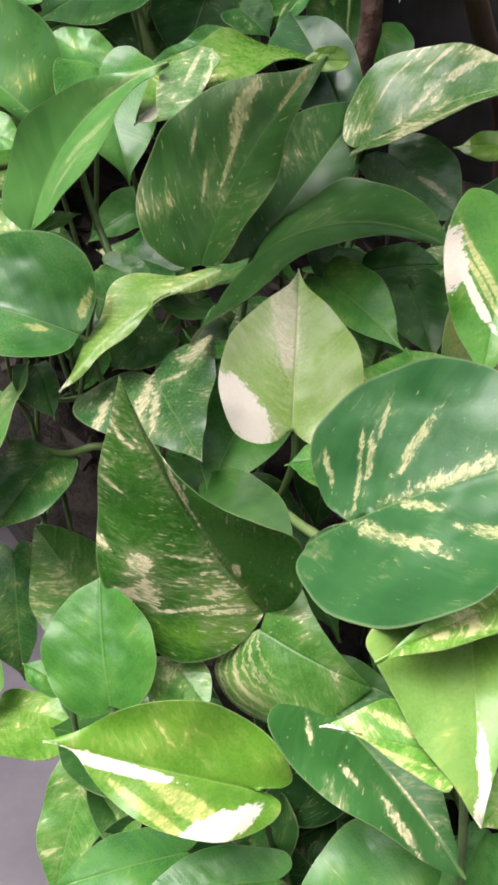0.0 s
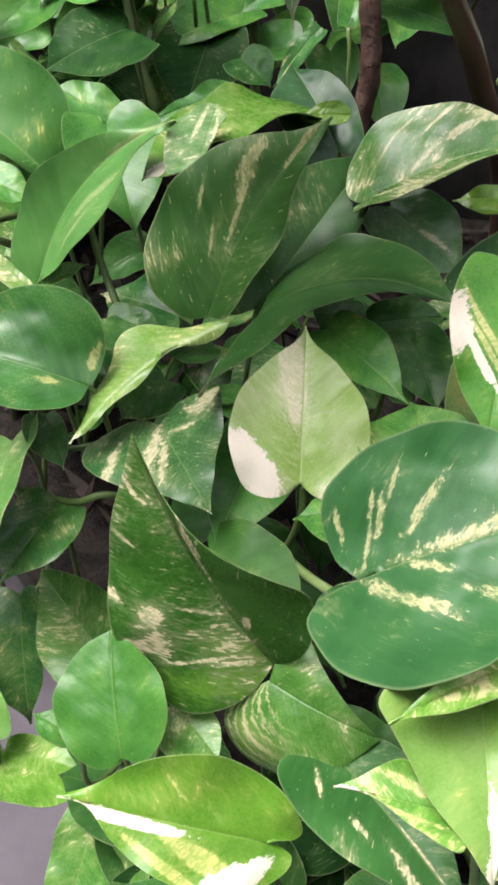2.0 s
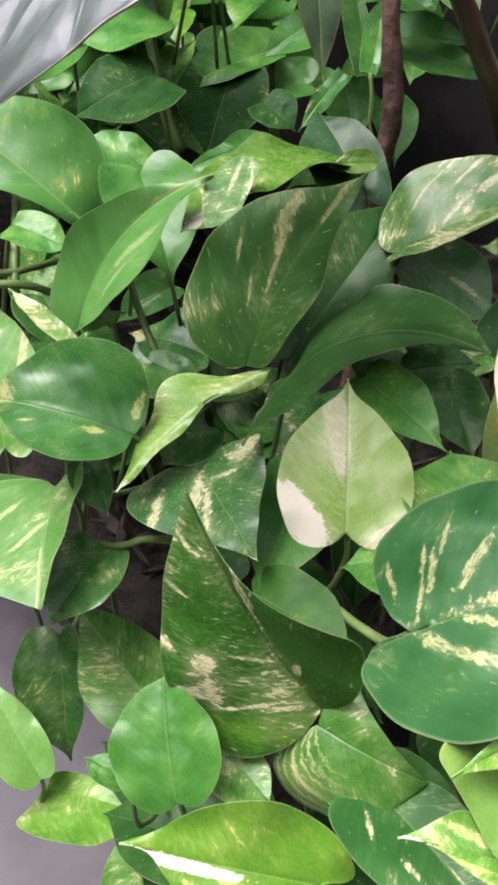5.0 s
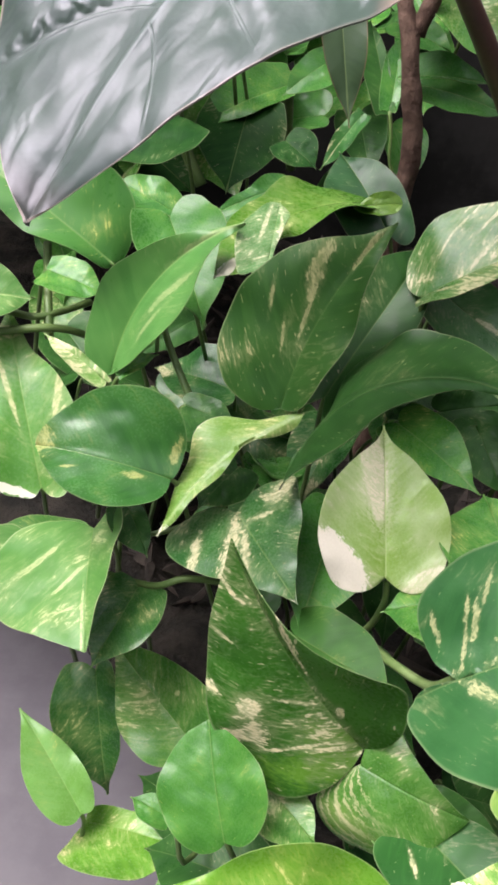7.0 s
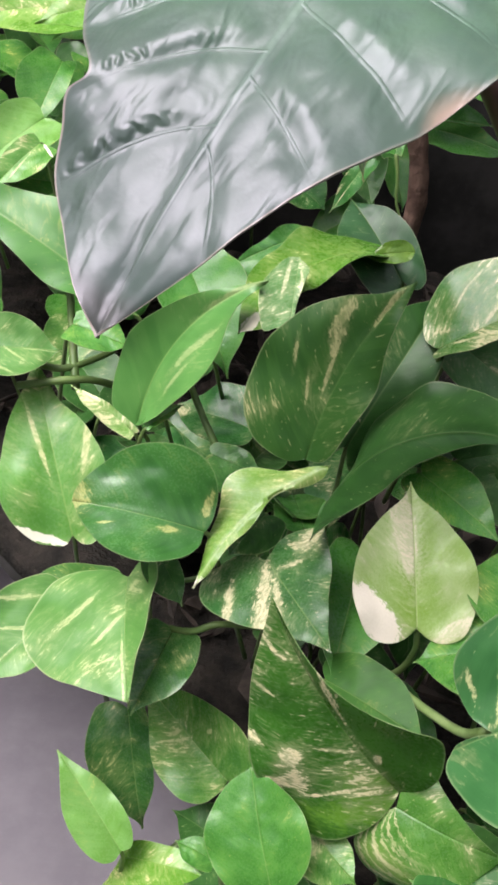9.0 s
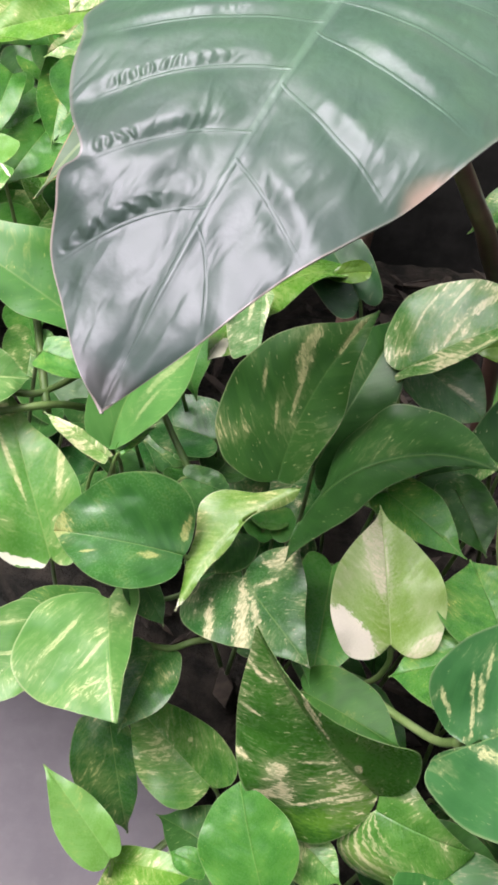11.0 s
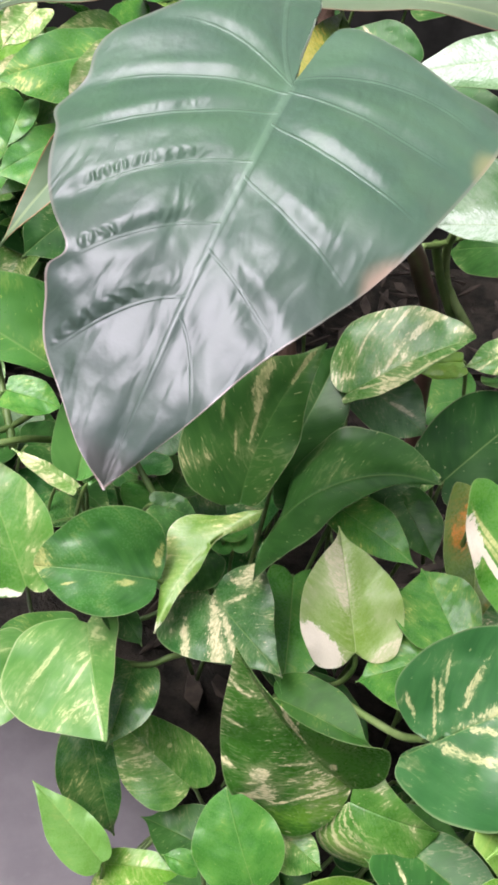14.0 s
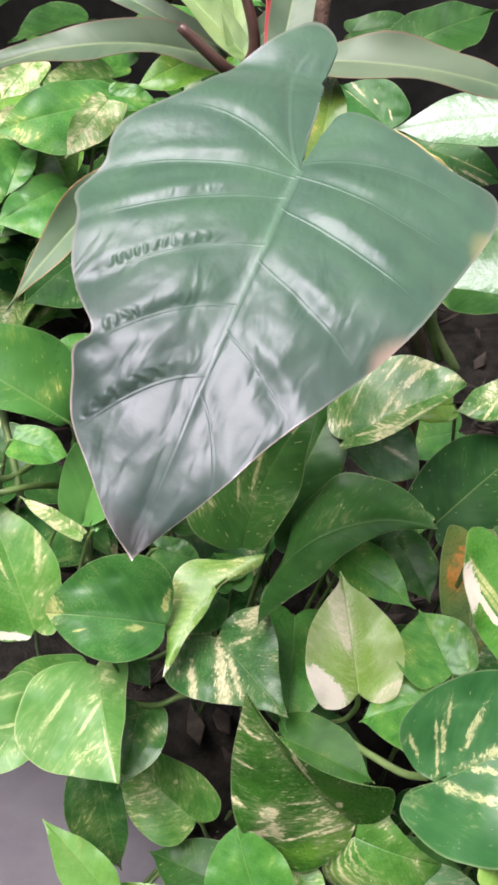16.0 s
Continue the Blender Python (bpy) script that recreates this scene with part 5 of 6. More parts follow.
pothos_leaf(plant, (-0.1439, 0.4833, 0.8736), (-0.2029, 0.4390, 0.8487), (0.068, -0.557, 0.828), 0.0592, 0.0198, "plain", bend=20, fold=8, cup=10, lobe=0.12, belly=0.42, acum=0.9, label="mid-green leaf")
pothos_leaf(plant, (-0.1179, 0.4242, 0.8319), (-0.1702, 0.3726, 0.8028), (0.053, -0.530, 0.846), 0.0545, 0.0318, "deep", bend=20, fold=8, cup=10, lobe=0.12, belly=0.42, acum=0.9, label="shaded dark green leaf")
pothos_leaf(plant, (-0.1953, 0.5832, 0.9315), (-0.2905, 0.5368, 0.9111), (0.135, -0.618, 0.775), 0.0321, 0.0295, "limeflash", bend=20, fold=8, cup=10, lobe=0.12, belly=0.42, acum=0.9, label="yellow-green leaf of the rear tier")
pothos_leaf(plant, (-0.1941, 0.5516, 0.9218), (-0.2281, 0.5175, 0.9011), (0.137, -0.611, 0.780), 0.0301, 0.0079, "cream", bend=20, fold=8, cup=10, lobe=0.04, belly=0.42, acum=0.9, label="small cream and green leaf")
pothos_leaf(plant, (-0.2197, 0.5735, 0.8846), (-0.2198, 0.4943, 0.8248), (0.147, -0.596, 0.789), 0.0193, 0.0234, "plainflash", bend=20, fold=8, cup=10, lobe=0.12, belly=0.42, acum=0.9, label="green leaf with pale flecks of the rear tier")
pothos_leaf(plant, (-0.2533, 0.5665, 0.8588), (-0.2860, 0.5151, 0.8281), (0.165, -0.582, 0.796), 0.0368, 0.0222, "plain", bend=20, fold=8, cup=10, lobe=0.12, belly=0.42, acum=0.9, label="mid-green leaf of the rear tier")
pothos_leaf(plant, (-0.2295, 0.5238, 0.8332), (-0.2588, 0.4605, 0.7942), (0.154, -0.569, 0.808), 0.0352, 0.0245, "fresh", bend=20, fold=8, cup=10, lobe=0.12, belly=0.42, acum=0.9, label="bright green leaf of the rear tier")
pothos_leaf(plant, (-0.2426, 0.3993, 0.8408), (-0.2687, 0.3534, 0.8153), (0.210, -0.563, 0.799), 0.0235, 0.0142, "creamside", bend=20, fold=8, cup=10, lobe=0.04, belly=0.42, acum=0.9, label="pointed cream leaf of the rear tier")
pothos_leaf(plant, (-0.2869, 0.6792, 0.9038), (-0.3921, 0.6318, 0.8922), (0.196, -0.619, 0.761), 0.0485, 0.0226, "limeflash", bend=20, fold=8, cup=10, lobe=0.05, belly=0.42, acum=0.9, label="yellow-green leaf of the rear tier", stalk=False)
pothos_leaf(plant, (-0.2663, 0.5423, 0.8771), (-0.2771, 0.4747, 0.8279), (0.203, -0.597, 0.776), 0.0175, 0.0333, "fresh", bend=20, fold=8, cup=10, lobe=0.05, belly=0.42, acum=0.9, label="bright green leaf of the rear tier", stalk=False)
pothos_leaf(plant, (-0.2627, 0.4704, 0.8417), (-0.3021, 0.4136, 0.8111), (0.209, -0.573, 0.792), 0.0334, 0.0302, "fresh2", bend=20, fold=8, cup=10, lobe=0.05, belly=0.32, acum=0.9, label="pale green leaf of the rear tier", stalk=False)
pothos_leaf(plant, (0.0087, 0.5215, 0.8752), (-0.0346, 0.4817, 0.8448), (0.042, -0.635, 0.771), 0.0279, 0.0164, "plain", bend=25, fold=8, cup=10, lobe=0.04, belly=0.42, acum=0.9, label="green leaf by the stem", stalk=False)
pothos_leaf(plant, (0.0538, 0.5687, 0.9008), (0.1119, 0.5468, 0.8814), (0.010, -0.650, 0.760), 0.0174, 0.0206, "plain", bend=20, fold=8, cup=10, lobe=0.05, belly=0.42, acum=0.9, label="bright green leaf by the stem", stalk=False)
pothos_leaf(plant, (-0.0227, 0.4317, 0.8199), (0.0080, 0.4145, 0.8043), (0.068, -0.600, 0.797), 0.0204, 0.0233, "deep", bend=20, fold=8, cup=10, lobe=0.05, belly=0.37, acum=0.9, label="small green leaf by the stem", stalk=False)
plant = PLANTS[7] = cordyline = thing("cordyline_plant", "cordyline with a rough brown stem and purple-green strap leaves", "cordyline plant", (0.085, 0.420, SOIL_Z))
pothos_leaf(plant, (0.0102, 0.5048, 0.9932), (-0.2461, 0.4592, 0.9619), (0.000, -0.567, 0.824), 0.0200, 0.0200, "cordy", bend=70, fold=14, cup=4, lobe=0.00, belly=0.45, acum=0.9, label="long arching purple-green strap leaf with a red margin", stalk=False)
pothos_leaf(plant, (0.0481, 0.3178, 1.0457), (0.2549, 0.2922, 1.0306), (0.000, -0.507, 0.862), 0.0210, 0.0210, "cordy", bend=35, fold=10, cup=4, lobe=0.00, belly=0.45, acum=0.9, label="long arching grey-green strap leaf", stalk=False)
pothos_leaf(plant, (0.0452, 0.4721, 1.0051), (0.0545, 0.6259, 1.1249), (-0.058, -0.611, 0.789), 0.0079, 0.0138, "cordypink", bend=5, fold=25, cup=10, lobe=0.00, belly=0.40, acum=0.9, label="narrow upright pink young leaf", stalk=False)
pothos_leaf(plant, (0.0204, 0.5080, 0.9990), (0.0002, 0.6340, 1.0961), (-0.039, -0.614, 0.788), 0.0163, 0.0121, "cordygreen", bend=10, fold=20, cup=10, lobe=0.00, belly=0.40, acum=0.9, label="narrow pale green young leaf", stalk=False)
pothos_leaf(plant, (0.0526, 0.4461, 1.0218), (0.0831, 0.5783, 1.1277), (-0.065, -0.615, 0.786), 0.0189, 0.0341, "cordy", bend=20, fold=10, cup=10, lobe=0.00, belly=0.45, acum=0.9, label="upright purple-grey strap leaf", stalk=False)
pothos_leaf(plant, (0.0283, 0.5060, 0.9976), (-0.0919, 0.6117, 1.0729), (-0.044, -0.613, 0.789), 0.0188, 0.0176, "cordygreen", bend=15, fold=20, cup=10, lobe=0.00, belly=0.40, acum=0.9, label="yellowish green young strap leaf", stalk=False)
pothos_leaf(plant, (-0.0283, 0.3142, 0.9920), (-0.1505, 0.1871, 0.8991), (-0.007, -0.586, 0.810), 0.0170, 0.0170, "cordybrown", bend=45, fold=12, cup=10, lobe=0.00, belly=0.50, acum=0.9, label="hanging strap leaf with brown dry margins", stalk=False)
pothos_leaf(plant, (0.0142, 0.3159, 0.9741), (0.0375, 0.2807, 0.8768), (0.103, -0.927, 0.361), 0.0175, 0.0160, "cordydark", bend=10, fold=10, cup=10, lobe=0.00, belly=0.40, acum=0.9, label="hanging strap leaf of dark green with a thin brown margin", stalk=False)
pothos_leaf(plant, (0.0258, 0.5498, 0.9887), (0.1443, 0.6524, 1.0747), (-0.040, -0.614, 0.788), 0.0140, 0.0140, "cordy", bend=30, fold=12, cup=10, lobe=0.00, belly=0.40, acum=0.9, label="arching purple-green strap leaf", stalk=False)
pothos_leaf(plant, (0.0106, 0.5699, 0.9798), (-0.1673, 0.6511, 1.0361), (-0.030, -0.613, 0.790), 0.0140, 0.0140, "cordy", bend=30, fold=12, cup=10, lobe=0.00, belly=0.40, acum=0.9, label="arching strap leaf with a red margin", stalk=False)
pothos_leaf(plant, (0.0646, 0.4564, 0.8763), (0.1427, 0.4588, 0.8780), (0.003, -0.631, 0.776), 0.0203, 0.0040, "plain", bend=35, fold=8, cup=10, lobe=0.00, belly=0.45, acum=0.9, label="narrow mid-green leaf", stalk=False)
pothos_leaf(plant, (0.0797, 0.4770, 0.8681), (0.1634, 0.4591, 0.8546), (-0.009, -0.629, 0.777), 0.0135, 0.0230, "plain", bend=25, fold=8, cup=10, lobe=0.00, belly=0.45, acum=0.9, label="narrow shaded green leaf", stalk=False)
pothos_leaf(plant, (0.0419, 0.4149, 0.8550), (0.0127, 0.3972, 0.8092), (-0.303, -0.808, 0.505), 0.0119, 0.0080, "gloss", bend=20, fold=10, cup=10, lobe=0.00, belly=0.40, acum=0.9, label="narrow pale green shoot leaf", stalk=False)
pothos_leaf(plant, (0.0616, 0.4378, 0.8495), (0.0319, 0.5165, 0.9113), (0.005, -0.617, 0.787), 0.0174, 0.0076, "darkplain", bend=15, fold=12, cup=10, lobe=0.00, belly=0.50, acum=0.9, label="upright green shoot leaf", stalk=False)
pothos_leaf(plant, (0.0621, 0.4393, 0.8515), (0.0634, 0.5044, 0.9027), (0.005, -0.618, 0.786), 0.0129, 0.0078, "plain", bend=15, fold=12, cup=10, lobe=0.00, belly=0.50, acum=0.9, label="upright green shoot leaf", stalk=False)
plant = PLANTS[8] = aglaonema = thing("aglaonema_plant", "aglaonema with silver white and green leaves", "aglaonema plant", (0.174, 0.415, SOIL_Z))
pothos_leaf(plant, (0.2811, 0.3809, 1.0023), (0.1422, 0.3872, 0.9772), (-0.170, -0.579, 0.797), 0.0385, 0.0240, "silver", bend=25, fold=8, cup=10, lobe=0.02, belly=0.45, acum=0.9, label="silver white leaf with green edges")
pothos_leaf(plant, (0.2725, 0.2995, 0.8901), (0.1711, 0.3178, 0.8802), (-0.177, -0.534, 0.827), 0.0200, 0.0560, "silver", bend=25, fold=8, cup=10, lobe=0.02, belly=0.45, acum=0.9, label="silver white leaf with green edges")
pothos_leaf(plant, (0.1469, 0.4006, 0.9750), (0.1047, 0.4424, 0.9981), (-0.134, -0.579, 0.804), 0.0347, 0.0298, "gloss", bend=20, fold=8, cup=10, lobe=0.04, belly=0.42, acum=0.9, label="glossy grey-green leaf", stalk=False)
pothos_leaf(plant, (0.1717, 0.4334, 0.9556), (0.2577, 0.3861, 0.9373), (-0.144, -0.573, 0.807), 0.0220, 0.0377, "gloss", bend=20, fold=8, cup=10, lobe=0.04, belly=0.42, acum=0.9, label="shaded grey-green leaf", stalk=False)
pothos_leaf(plant, (0.1911, 0.6290, 0.9858), (0.2990, 0.6572, 1.0264), (-0.135, -0.608, 0.782), 0.0285, 0.0456, "darkplain", bend=20, fold=8, cup=10, lobe=0.06, belly=0.42, acum=0.9, label="shaded dark green leaf")
pothos_leaf(plant, (0.1467, 0.6633, 0.9914), (0.2313, 0.6634, 1.0032), (-0.107, -0.618, 0.779), 0.0189, 0.0376, "darkplain", bend=20, fold=8, cup=10, lobe=0.06, belly=0.42, acum=0.9, label="shaded dark green leaf")
pothos_leaf(plant, (0.1149, 0.2612, 1.0182), (0.1571, 0.2305, 1.0032), (-0.134, -0.579, 0.805), 0.0026, 0.0026, "dry", bend=8, fold=8, cup=10, lobe=0.00, belly=0.40, acum=0.9, label="dry yellow strip of an old leaf", stalk=False)
pothos_leaf(plant, (0.0637, 0.2536, 0.9835), (0.0832, 0.3307, 1.0386), (-0.087, -0.565, 0.821), 0.0228, 0.0163, "ageyellow", bend=10, fold=8, cup=10, lobe=0.06, belly=0.42, acum=0.9, label="yellowing leaf under the big one", stalk=False)
vine_stem(PLANTS[1], [(-0.187, 0.192, 0.747), (-0.163, 0.193, 0.744), (-0.147, 0.207, 0.744), (-0.134, 0.232, 0.742)], 0.0028, 0.0026, "grey-green vine stem")
vine_stem(PLANTS[1], [(-0.189, 0.173, 0.737), (-0.158, 0.180, 0.742), (-0.140, 0.192, 0.738), (-0.123, 0.209, 0.725)], 0.0030, 0.0028, "grey-green vine stem")
vine_stem(PLANTS[1], [(-0.172, 0.250, 0.776), (-0.159, 0.212, 0.754), (-0.150, 0.187, 0.732)], 0.0030, 0.0035, "upright stalk")
vine_stem(PLANTS[1], [(-0.077, 0.086, 0.659), (-0.049, 0.078, 0.661), (-0.025, 0.086, 0.667), (-0.003, 0.112, 0.666)], 0.0018, 0.0018, "thin stalk")
vine_stem(PLANTS[1], [(-0.076, 0.067, 0.631), (-0.038, 0.054, 0.640), (-0.017, 0.056, 0.649), (0.010, 0.070, 0.638)], 0.0024, 0.0022, "vine stem")
vine_stem(PLANTS[5], [(0.038, 0.150, 0.572), (0.066, 0.087, 0.617), (0.097, 0.006, 0.671), (0.113, -0.016, 0.680), (0.128, -0.040, 0.695), (0.134, -0.061, 0.723)], 0.0028, 0.0026, "pale green stalk")
vine_stem(PLANTS[2], [(0.101, 0.005, 0.719), (0.102, 0.005, 0.705), (0.099, 0.013, 0.681), (0.094, 0.030, 0.653)], 0.0018, 0.0020, "thin dark stalk")
vine_stem(PLANTS[1], [(-0.073, 0.186, 0.774), (-0.060, 0.168, 0.756), (-0.050, 0.158, 0.741), (-0.037, 0.146, 0.723), (-0.033, 0.152, 0.696)], 0.0022, 0.0028, "upright green stalk")
vine_stem(PLANTS[6], [(-0.152, 0.542, 0.836), (-0.140, 0.528, 0.805), (-0.128, 0.516, 0.776), (-0.110, 0.509, 0.745)], 0.0055, 0.0060, "thick upright green stalk")
vine_stem(PLANTS[8], [(0.208, 0.358, 0.861), (0.212, 0.382, 0.827), (0.226, 0.399, 0.784), (0.260, 0.407, 0.733)], 0.0035, 0.0050, "pale green stalk")
vine_stem(PLANTS[8], [(0.197, 0.370, 0.842), (0.213, 0.388, 0.801), (0.243, 0.415, 0.740)], 0.0040, 0.0050, "green stalk")
vine_stem(PLANTS[8], [(0.180, 0.350, 0.847), (0.202, 0.369, 0.842), (0.226, 0.374, 0.850)], 0.0030, 0.0030, "pale side stalk")
vine_stem(PLANTS[6], [(-0.043, 0.609, 0.825), (-0.042, 0.608, 0.810), (-0.041, 0.613, 0.780), (-0.035, 0.620, 0.737)], 0.0040, 0.0050, "upright green stalk")

# ---- cordyline stem ----
under(part("stem", tube_bm([(0.085, 0.42, 0.45), (0.088, 0.425, 0.62), (0.078, 0.43, 0.74), (0.085, 0.425, 0.82), (0.076, 0.42, 0.88), (0.064, 0.43, 0.93), (0.045, 0.46, 0.965), (0.022, 0.50, 0.99)], 0.0105, 0.0055, 60, 14, 0.35), BARK, None, "rough knotted brown stem"), cordyline)
under(part("branch", tube_bm([(0.074, 0.43, 0.915), (0.085, 0.435, 0.96), (0.082, 0.44, 1.05), (0.09, 0.45, 1.15)], 0.0075, 0.006, 24, 12, 0.2), BARK, None, "smoother red-brown branch"), cordyline)
under(part("shoot", tube_bm([(0.076, 0.425, 0.795), (0.068, 0.428, 0.815), (0.066, 0.433, 0.835), (0.062, 0.438, 0.853)], 0.0011, 0.0018, 14, 8), STEM, None, "thin pale shoot"), cordyline)

for n, ctrl in enumerate(([(-0.036, 0.468, 1.030), (-0.012, 0.470, 1.011), (0.006, 0.476, 0.996), (0.020, 0.495, 0.985)], [(0.020, 0.505, 1.055), (0.030, 0.500, 1.026), (0.032, 0.500, 1.005), (0.024, 0.500, 0.985)])):
    under(part("leaf_base", tube_bm(ctrl, 0.0045, 0.0065, 16, 10), PETIOLE, None, "dark red-brown base of a strap leaf"), cordyline)

# ---- alocasia ----
# side veins of each half of the big leaf: where a vein leaves the midrib, its lean to the tip and its curve, in lengths
VEINS_POS = ((-0.02, -0.55, 1.3), (0.02, 0.12, 0.2), (0.13, 0.30, 0.25), (0.29, 0.50, 0.15), (0.475, 0.55, 0.6), (0.625, 0.60, 9.0))
VEINS_NEG = ((0.0, -0.8, 1.4), (0.03, -0.05, 0.65), (0.095, 0.30, 0.5), (0.25, 0.20, 1.3), (0.41, 0.25, 1.9), (0.585, 0.30, 3.3))


def big_leaf_material():
    """Waxy dark blade, paler on the midrib and side veins, puckered beside them, scorched at one margin, dark at the tip."""
    k = Tree("alocasia_leaf")
    a = k.t.nodes.new("ShaderNodeAttribute")
    a.attribute_name = "flat"
    sep = k.t.nodes.new("ShaderNodeSeparateXYZ")
    k.put(sep.inputs[0], a.outputs["Vector"])
    x, y, edge = sep.outputs
    ay = k.math("ABSOLUTE", y)
    a2 = k.math("MULTIPLY", ay, ay)
    p = k.vec(x, y, 0.0)
    broad, fine, wander = k.noise(p, 5.0, 4.0), k.noise(p, 90.0, 4.0), k.noise(p, 7.0, 2.0)
    dimple, grain = k.noise(k.vec(k.math("MULTIPLY", x, 0.5), y, 0.0), 15.0, 2.0, 0.45, 0.5), k.noise(p, 200.0, 2.0)
    pos = k.math("GREATER_THAN", y, 0.0)
    neg = k.math("SUBTRACT", 1.0, pos)
    jitter = k.math("MULTIPLY", k.noise(p, 14.0, 2.0), 11.0)
    line, pleats = None, None
    for veins, here in ((VEINS_POS, pos), (VEINS_NEG, neg)):
        for n, (w, lean, curve) in enumerate(veins):
            slope = lean + 2 * curve * 0.16
            g = k.math("SUBTRACT", x, k.math("ADD", w, k.math("MULTIPLY_ADD", a2, curve, k.math("MULTIPLY", ay, lean))))
            steep = k.math("MULTIPLY_ADD", ay, 2 * curve, lean)
            g = k.math("MULTIPLY", g, k.math("POWER", k.math("MULTIPLY_ADD", steep, steep, 1.0), -0.5))
            thin = k.math("MULTIPLY", k.step(k.math("ABSOLUTE", g), 0.0046, 0.0010), here)
            line = thin if line is None else k.math("MAXIMUM", line, thin)
            if veins is VEINS_NEG and n >= 2:
                # a row of short pleats on the stalk side of the lower veins
                off = k.math("ABSOLUTE", k.math("ADD", g, 0.022))
                row = k.math("MULTIPLY", k.math("MULTIPLY", k.step(off, 0.017, 0.004), here), k.step(edge, *((0.86, 0.72) if n == 3 else (0.97, 0.85))))
                row = k.math("MULTIPLY", row, k.step(ay, 0.10, 0.16) if n < 5 else k.step(ay, 0.07, 0.10))
                along = k.math("MULTIPLY_ADD", x, slope, ay)
                fold = k.math("SINE", k.math("MULTIPLY_ADD", along, 330.0 / (1 + slope * slope), jitter))
                row = k.math("MULTIPLY", k.math("MULTIPLY", row, fold), (0.12, 0.8, 1.0, 1.0)[n - 2])
                pleats = row if pleats is None else k.math("ADD", pleats, row)
    lobe = k.math("ABSOLUTE", k.math("SUBTRACT", y, k.math("MULTIPLY_ADD", k.math("MULTIPLY", x, x), 0.9, k.math("MULTIPLY", x, 0.55))))
    line = k.math("MAXIMUM", line, k.math("MULTIPLY", k.step(lobe, 0.009, 0.002), k.math("LESS_THAN", x, 0.0)))
    vein = k.math("MULTIPLY", line, k.step(edge, 0.97, 0.55))
    half = k.math("MULTIPLY_ADD", x, -0.0105, 0.0125)
    rib = k.math("MULTIPLY", k.step(ay, half, k.math("MULTIPLY", half, 0.6)), k.math("MULTIPLY", k.step(x, -0.01, 0.01), k.step(x, 0.90, 0.84)))
    color = k.mix(k.step(broad, 0.35, 0.65), (0.024, 0.072, 0.038), (0.036, 0.095, 0.048))
    color = k.mix(k.math("MULTIPLY", k.step(wander, 0.45, 0.65), 0.4), color, (0.046, 0.118, 0.052))
    # greyer towards the tip: the purple-grey sheen of that half is painted into the colour
    color = k.mix(k.math("MULTIPLY", k.step(k.math("MULTIPLY_ADD", broad, 0.3, x), 0.25, 0.85), 0.72), color, (0.028, 0.038, 0.038))
    pale = k.mix(k.step(x, 0.2, 0.6), (0.15, 0.26, 0.17), (0.15, 0.19, 0.18))
    color = k.mix(k.math("MULTIPLY", vein, 0.13), color, pale)
    color = k.mix(k.math("MULTIPLY", rib, 0.24), color, pale)

    def spot(cx, cy, r):
        dx, dy = k.math("SUBTRACT", x, cx), k.math("SUBTRACT", y, cy)
        d = k.math("SQRT", k.math("MULTIPLY_ADD", dx, dx, k.math("MULTIPLY", dy, dy)))
        return k.step(k.math("MULTIPLY_ADD", broad, r * 1.6, d), r * 2.1, r * 1.2)

    color = k.mix(k.math("MULTIPLY", spot(0.42, 0.365, 0.060), 0.75), color, (0.36, 0.25, 0.19))
    color = k.mix(k.math("MULTIPLY", spot(0.06, 0.49, 0.05), 0.55), color, (0.26, 0.24, 0.09))
    color = k.mix(k.math("MULTIPLY", k.step(x, 0.89, 0.96), 0.9), color, (0.022, 0.024, 0.018))
    color = k.mix(k.math("MULTIPLY", k.step(edge, 0.975, 0.99), k.math("MULTIPLY_ADD", k.step(x, 0.5, 0.7), 0.5, 0.25)), color, (0.30, 0.24, 0.22))
    specks = k.math("MULTIPLY", k.step(grain, 0.78, 0.82), 0.35)
    color = k.mix(specks, color, (0.30, 0.33, 0.30))
    # heights in metres
    lower = k.step(x, 0.15, 0.45)
    h = k.math("MULTIPLY", k.math("MULTIPLY", pleats, k.step(wander, 0.38, 0.52)), 0.00040)
    h = k.math("MULTIPLY_ADD", k.math("MULTIPLY", dimple, lower), 0.0009, h)
    h = k.math("MULTIPLY_ADD", k.noise(p, 36.0, 2.0), k.math("MULTIPLY_ADD", lower, -0.00010, 0.00028), h)
    h = k.math("MULTIPLY_ADD", dimple, 0.0011, h)
    h = k.math("MULTIPLY_ADD", vein, 0.0002, h)
    h = k.math("MULTIPLY_ADD", k.step(ay, k.math("MULTIPLY", half, 1.6), 0.0), 0.0003, h)
    h = k.math("MULTIPLY_ADD", fine, 0.00003, h)
    normal = k.bump(h, 1.0, 1.0)
    k.finish(color, k.math("MULTIPLY_ADD", broad, 0.14, 0.25), normal, spec=0.41)
    # lilac of the reflected sky, put into the tint of the gloss
    k.bsdf.inputs["Specular Tint"].default_value = (0.90, 0.86, 1.0, 1.0)
    k.bsdf.inputs["Coat Weight"].default_value = 0.05
    k.bsdf.inputs["Coat Roughness"].default_value = 0.40
    k.bsdf.inputs["Sheen Weight"].default_value = 0.30
    k.bsdf.inputs["Sheen Roughness"].default_value = 0.5
    return k.m


ALO = big_leaf_material()


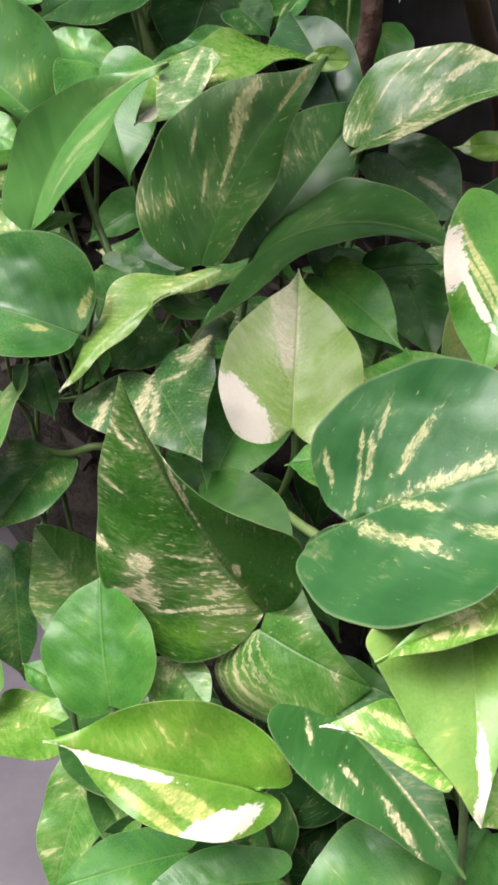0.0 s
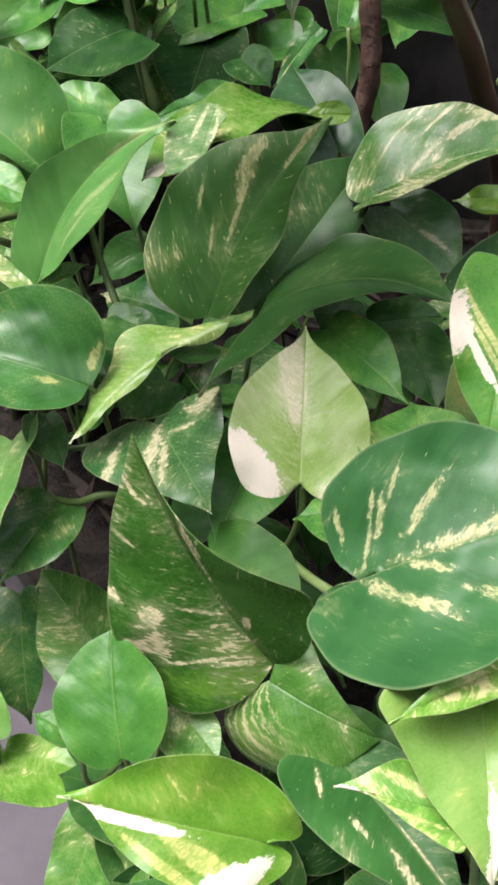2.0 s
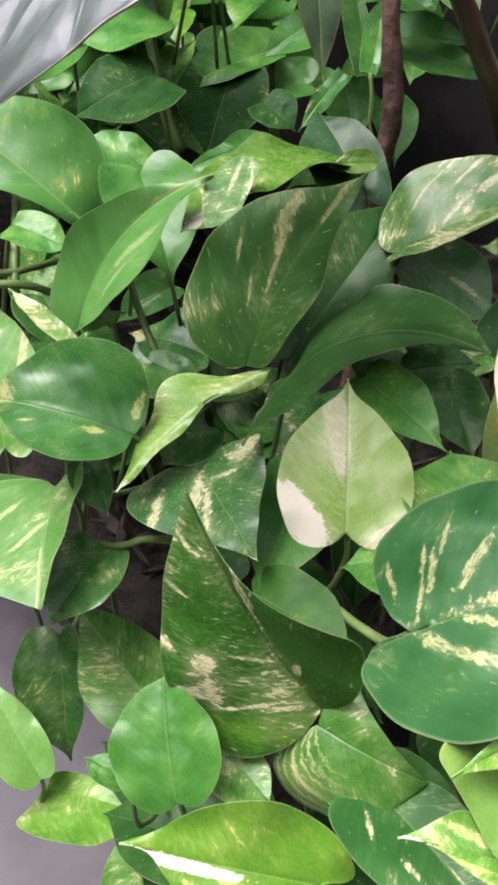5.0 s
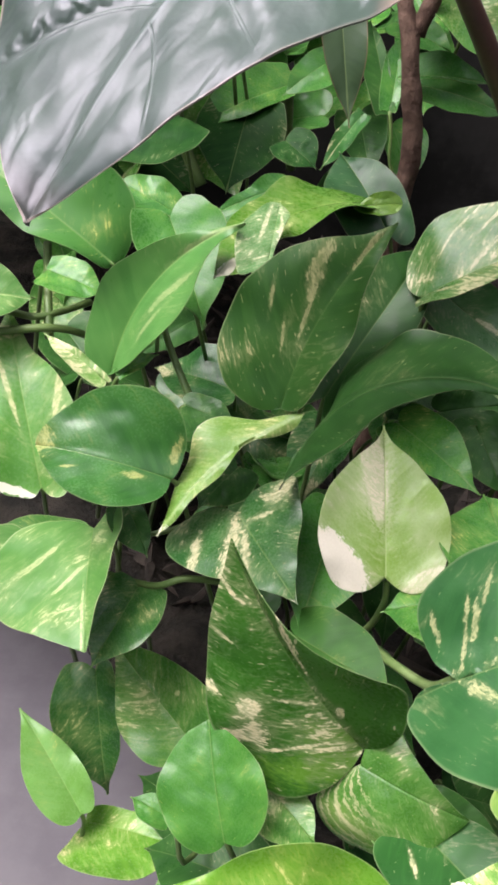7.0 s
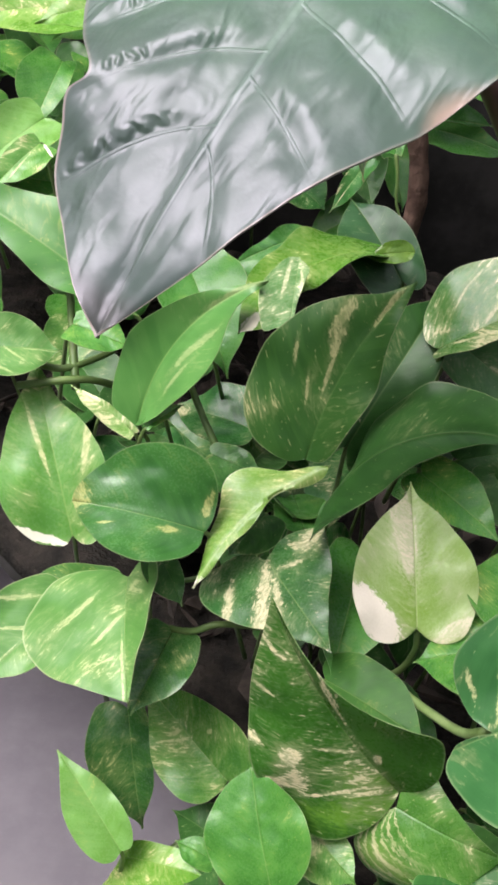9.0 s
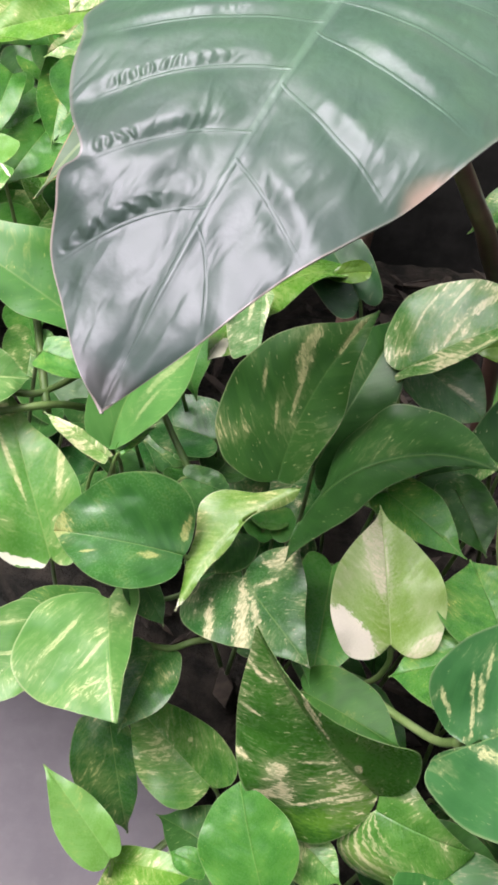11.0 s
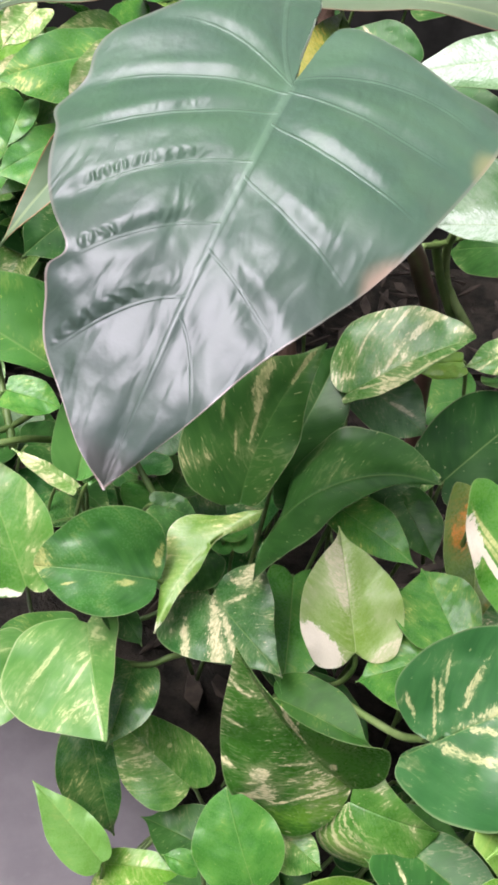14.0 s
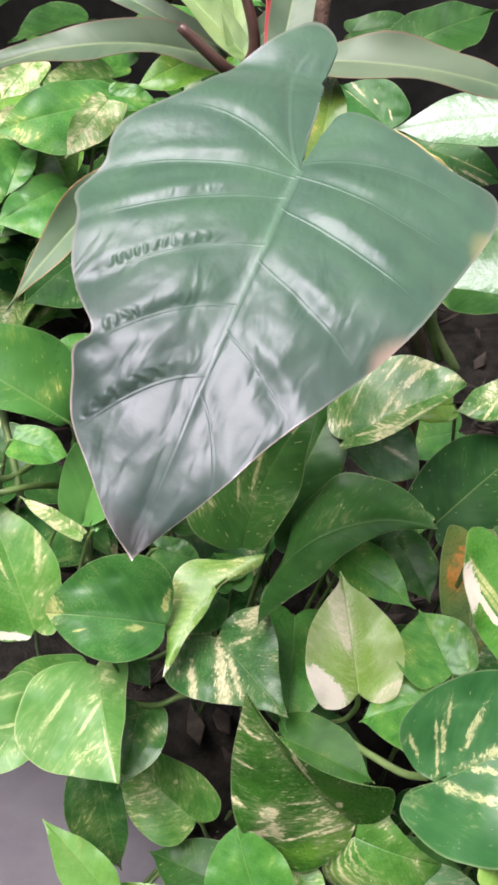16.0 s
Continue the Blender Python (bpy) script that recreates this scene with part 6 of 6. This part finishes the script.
def quilted(u, v, e):
    """Relief of the big leaf: a raised midrib, sunken side veins and swollen panels between them."""
    a = abs(v)
    gap, behind = 1.0, 1.0
    for w, lean, curve in VEINS_POS if v > 0 else VEINS_NEG:
        g = (u - w - lean * a - curve * a * a) / math.sqrt(1 + (lean + 2 * curve * a) ** 2)
        gap = min(gap, abs(g))
        if g < 0:
            behind = min(behind, -g)
    if u < 0:
        gap = min(gap, abs(v - 0.55 * u - 0.9 * u * u))
    inner = min(1.0, a * 7) * (1 - 0.75 * e * e)
    h = 0.005 * math.exp(-((a / 0.013) ** 2)) * min(1.0, max(0.0, u * 8 + 0.3))
    # each panel swells most just before the vein at its tipward side
    h += 0.011 * (1 - math.exp(-((gap / 0.030) ** 2))) * inner
    h += 0.007 * math.exp(-(((behind - 0.030) / 0.022) ** 2)) * inner
    h += 0.010 * noise.noise(Vector((u * 6, v * 6, 4))) * (1 - e * 0.6)
    h += 0.0045 * noise.noise(Vector((u * 17, v * 17, 8))) * inner * min(1.0, max(0.2, u * 3))
    h += 0.006 * e ** 4 * math.sin(26 * u + 4 * noise.noise(Vector((u * 4, v, 1))))
    return h


alocasia = thing("alocasia_plant", "alocasia with one large glossy dark arrow-shaped leaf", "alocasia plant", (0.235, 0.42, SOIL_Z))
POS = [(0.000, 0.000), (-0.100, 0.022), (-0.191, 0.038), (-0.233, 0.090), (-0.194, 0.204), (-0.132, 0.347), (-0.114, 0.474), (-0.018, 0.484), (0.109, 0.459), (0.258, 0.411), (0.426, 0.344), (0.545, 0.273), (0.671, 0.190), (0.809, 0.118), (0.917, 0.052), (1.000, 0.000)]
NEG = [(0.000, 0.000), (-0.176, -0.009), (-0.362, -0.011), (-0.507, -0.021), (-0.528, -0.102), (-0.406, -0.202), (-0.185, -0.314), (-0.026, -0.460), (0.111, -0.445), (0.217, -0.474), (0.290, -0.442), (0.394, -0.410), (0.506, -0.348), (0.585, -0.280), (0.633, -0.302), (0.690, -0.276), (0.783, -0.236), (0.868, -0.158), (0.950, -0.078), (1.000, 0.000)]
big = blade("leaf", (0.0279, 0.0722, 1.0540), (-0.0496, -0.0852, 0.9277), (0.2601, -0.6791, 0.6865), POS, NEG, 29, (31, -16), -12, 0.1, 6, ALO, None, "large glossy dark green arrow-shaped leaf with puckered veins", rows=210, cols=72, thick=0.0009, relief=quilted, seed=3, fan=0.27, sweep=-0.0210)
under(big, alocasia)
stalk = part("stalk", tube_bm([(0.0279, 0.0722, 1.0500), (0.062, 0.125, 1.025), (0.098, 0.155, 0.975), (0.130, 0.195, 0.922), (0.158, 0.255, 0.870), (0.205, 0.35, 0.75), (0.235, 0.42, 0.48)], 0.0042, 0.009, 50, 14), PETIOLE, None, "thick red-brown stalk")
stalk.parent = big
stalk.matrix_parent_inverse = Matrix.Identity(4)

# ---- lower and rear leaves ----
# mostly darker greens: shade under the canopy is put into the leaf colour
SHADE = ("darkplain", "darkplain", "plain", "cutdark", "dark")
GAP = ((-0.03, 0.14, 0.055), (0.10, 0.45, 0.10), (0.02, 0.05, 0.04))
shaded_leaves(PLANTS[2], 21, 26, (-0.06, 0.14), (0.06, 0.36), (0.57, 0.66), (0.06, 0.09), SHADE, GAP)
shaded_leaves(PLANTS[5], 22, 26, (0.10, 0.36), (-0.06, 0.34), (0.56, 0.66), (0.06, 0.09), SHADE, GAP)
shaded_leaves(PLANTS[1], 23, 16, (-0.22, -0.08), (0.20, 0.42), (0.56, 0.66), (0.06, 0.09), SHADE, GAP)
shaded_leaves(PLANTS[6], 31, 34, (-0.5, -0.12), (0.42, 0.72), (0.62, 0.76), (0.07, 0.10), ("plain", "plainflash", "fresh", "cut"), hollow=(-0.06, 0.50, 0.10))
shaded_leaves(PLANTS[6], 24, 46, (-0.62, -0.14), (0.42, 0.98), (0.66, 0.86), (0.08, 0.12), ("plain", "plainflash", "fresh", "darkplain", "cut"), hollow=(-0.06, 0.50, 0.10))
shaded_leaves(PLANTS[6], 27, 40, (-0.7, 0.1), (0.72, 1.02), (0.80, 1.12), (0.08, 0.12), ("plain", "plainflash", "darkplain"))
shaded_leaves(PLANTS[6], 25, 26, (-0.14, 0.10), (0.62, 1.0), (0.68, 0.88), (0.08, 0.11), ("plain", "plainflash", "darkplain"), hollow=(-0.06, 0.50, 0.10))
shaded_leaves(PLANTS[6], 33, 40, (-0.55, -0.06), (0.52, 0.88), (0.72, 0.92), (0.08, 0.12), ("plain", "plainflash", "fresh", "cut"), hollow=(-0.06, 0.50, 0.10))
shaded_leaves(PLANTS[8], 26, 14, (0.26, 0.6), (0.40, 0.95), (0.60, 0.80), (0.08, 0.12), SHADE)
# dark greens only, so the darkness of the front gaps is in the leaves
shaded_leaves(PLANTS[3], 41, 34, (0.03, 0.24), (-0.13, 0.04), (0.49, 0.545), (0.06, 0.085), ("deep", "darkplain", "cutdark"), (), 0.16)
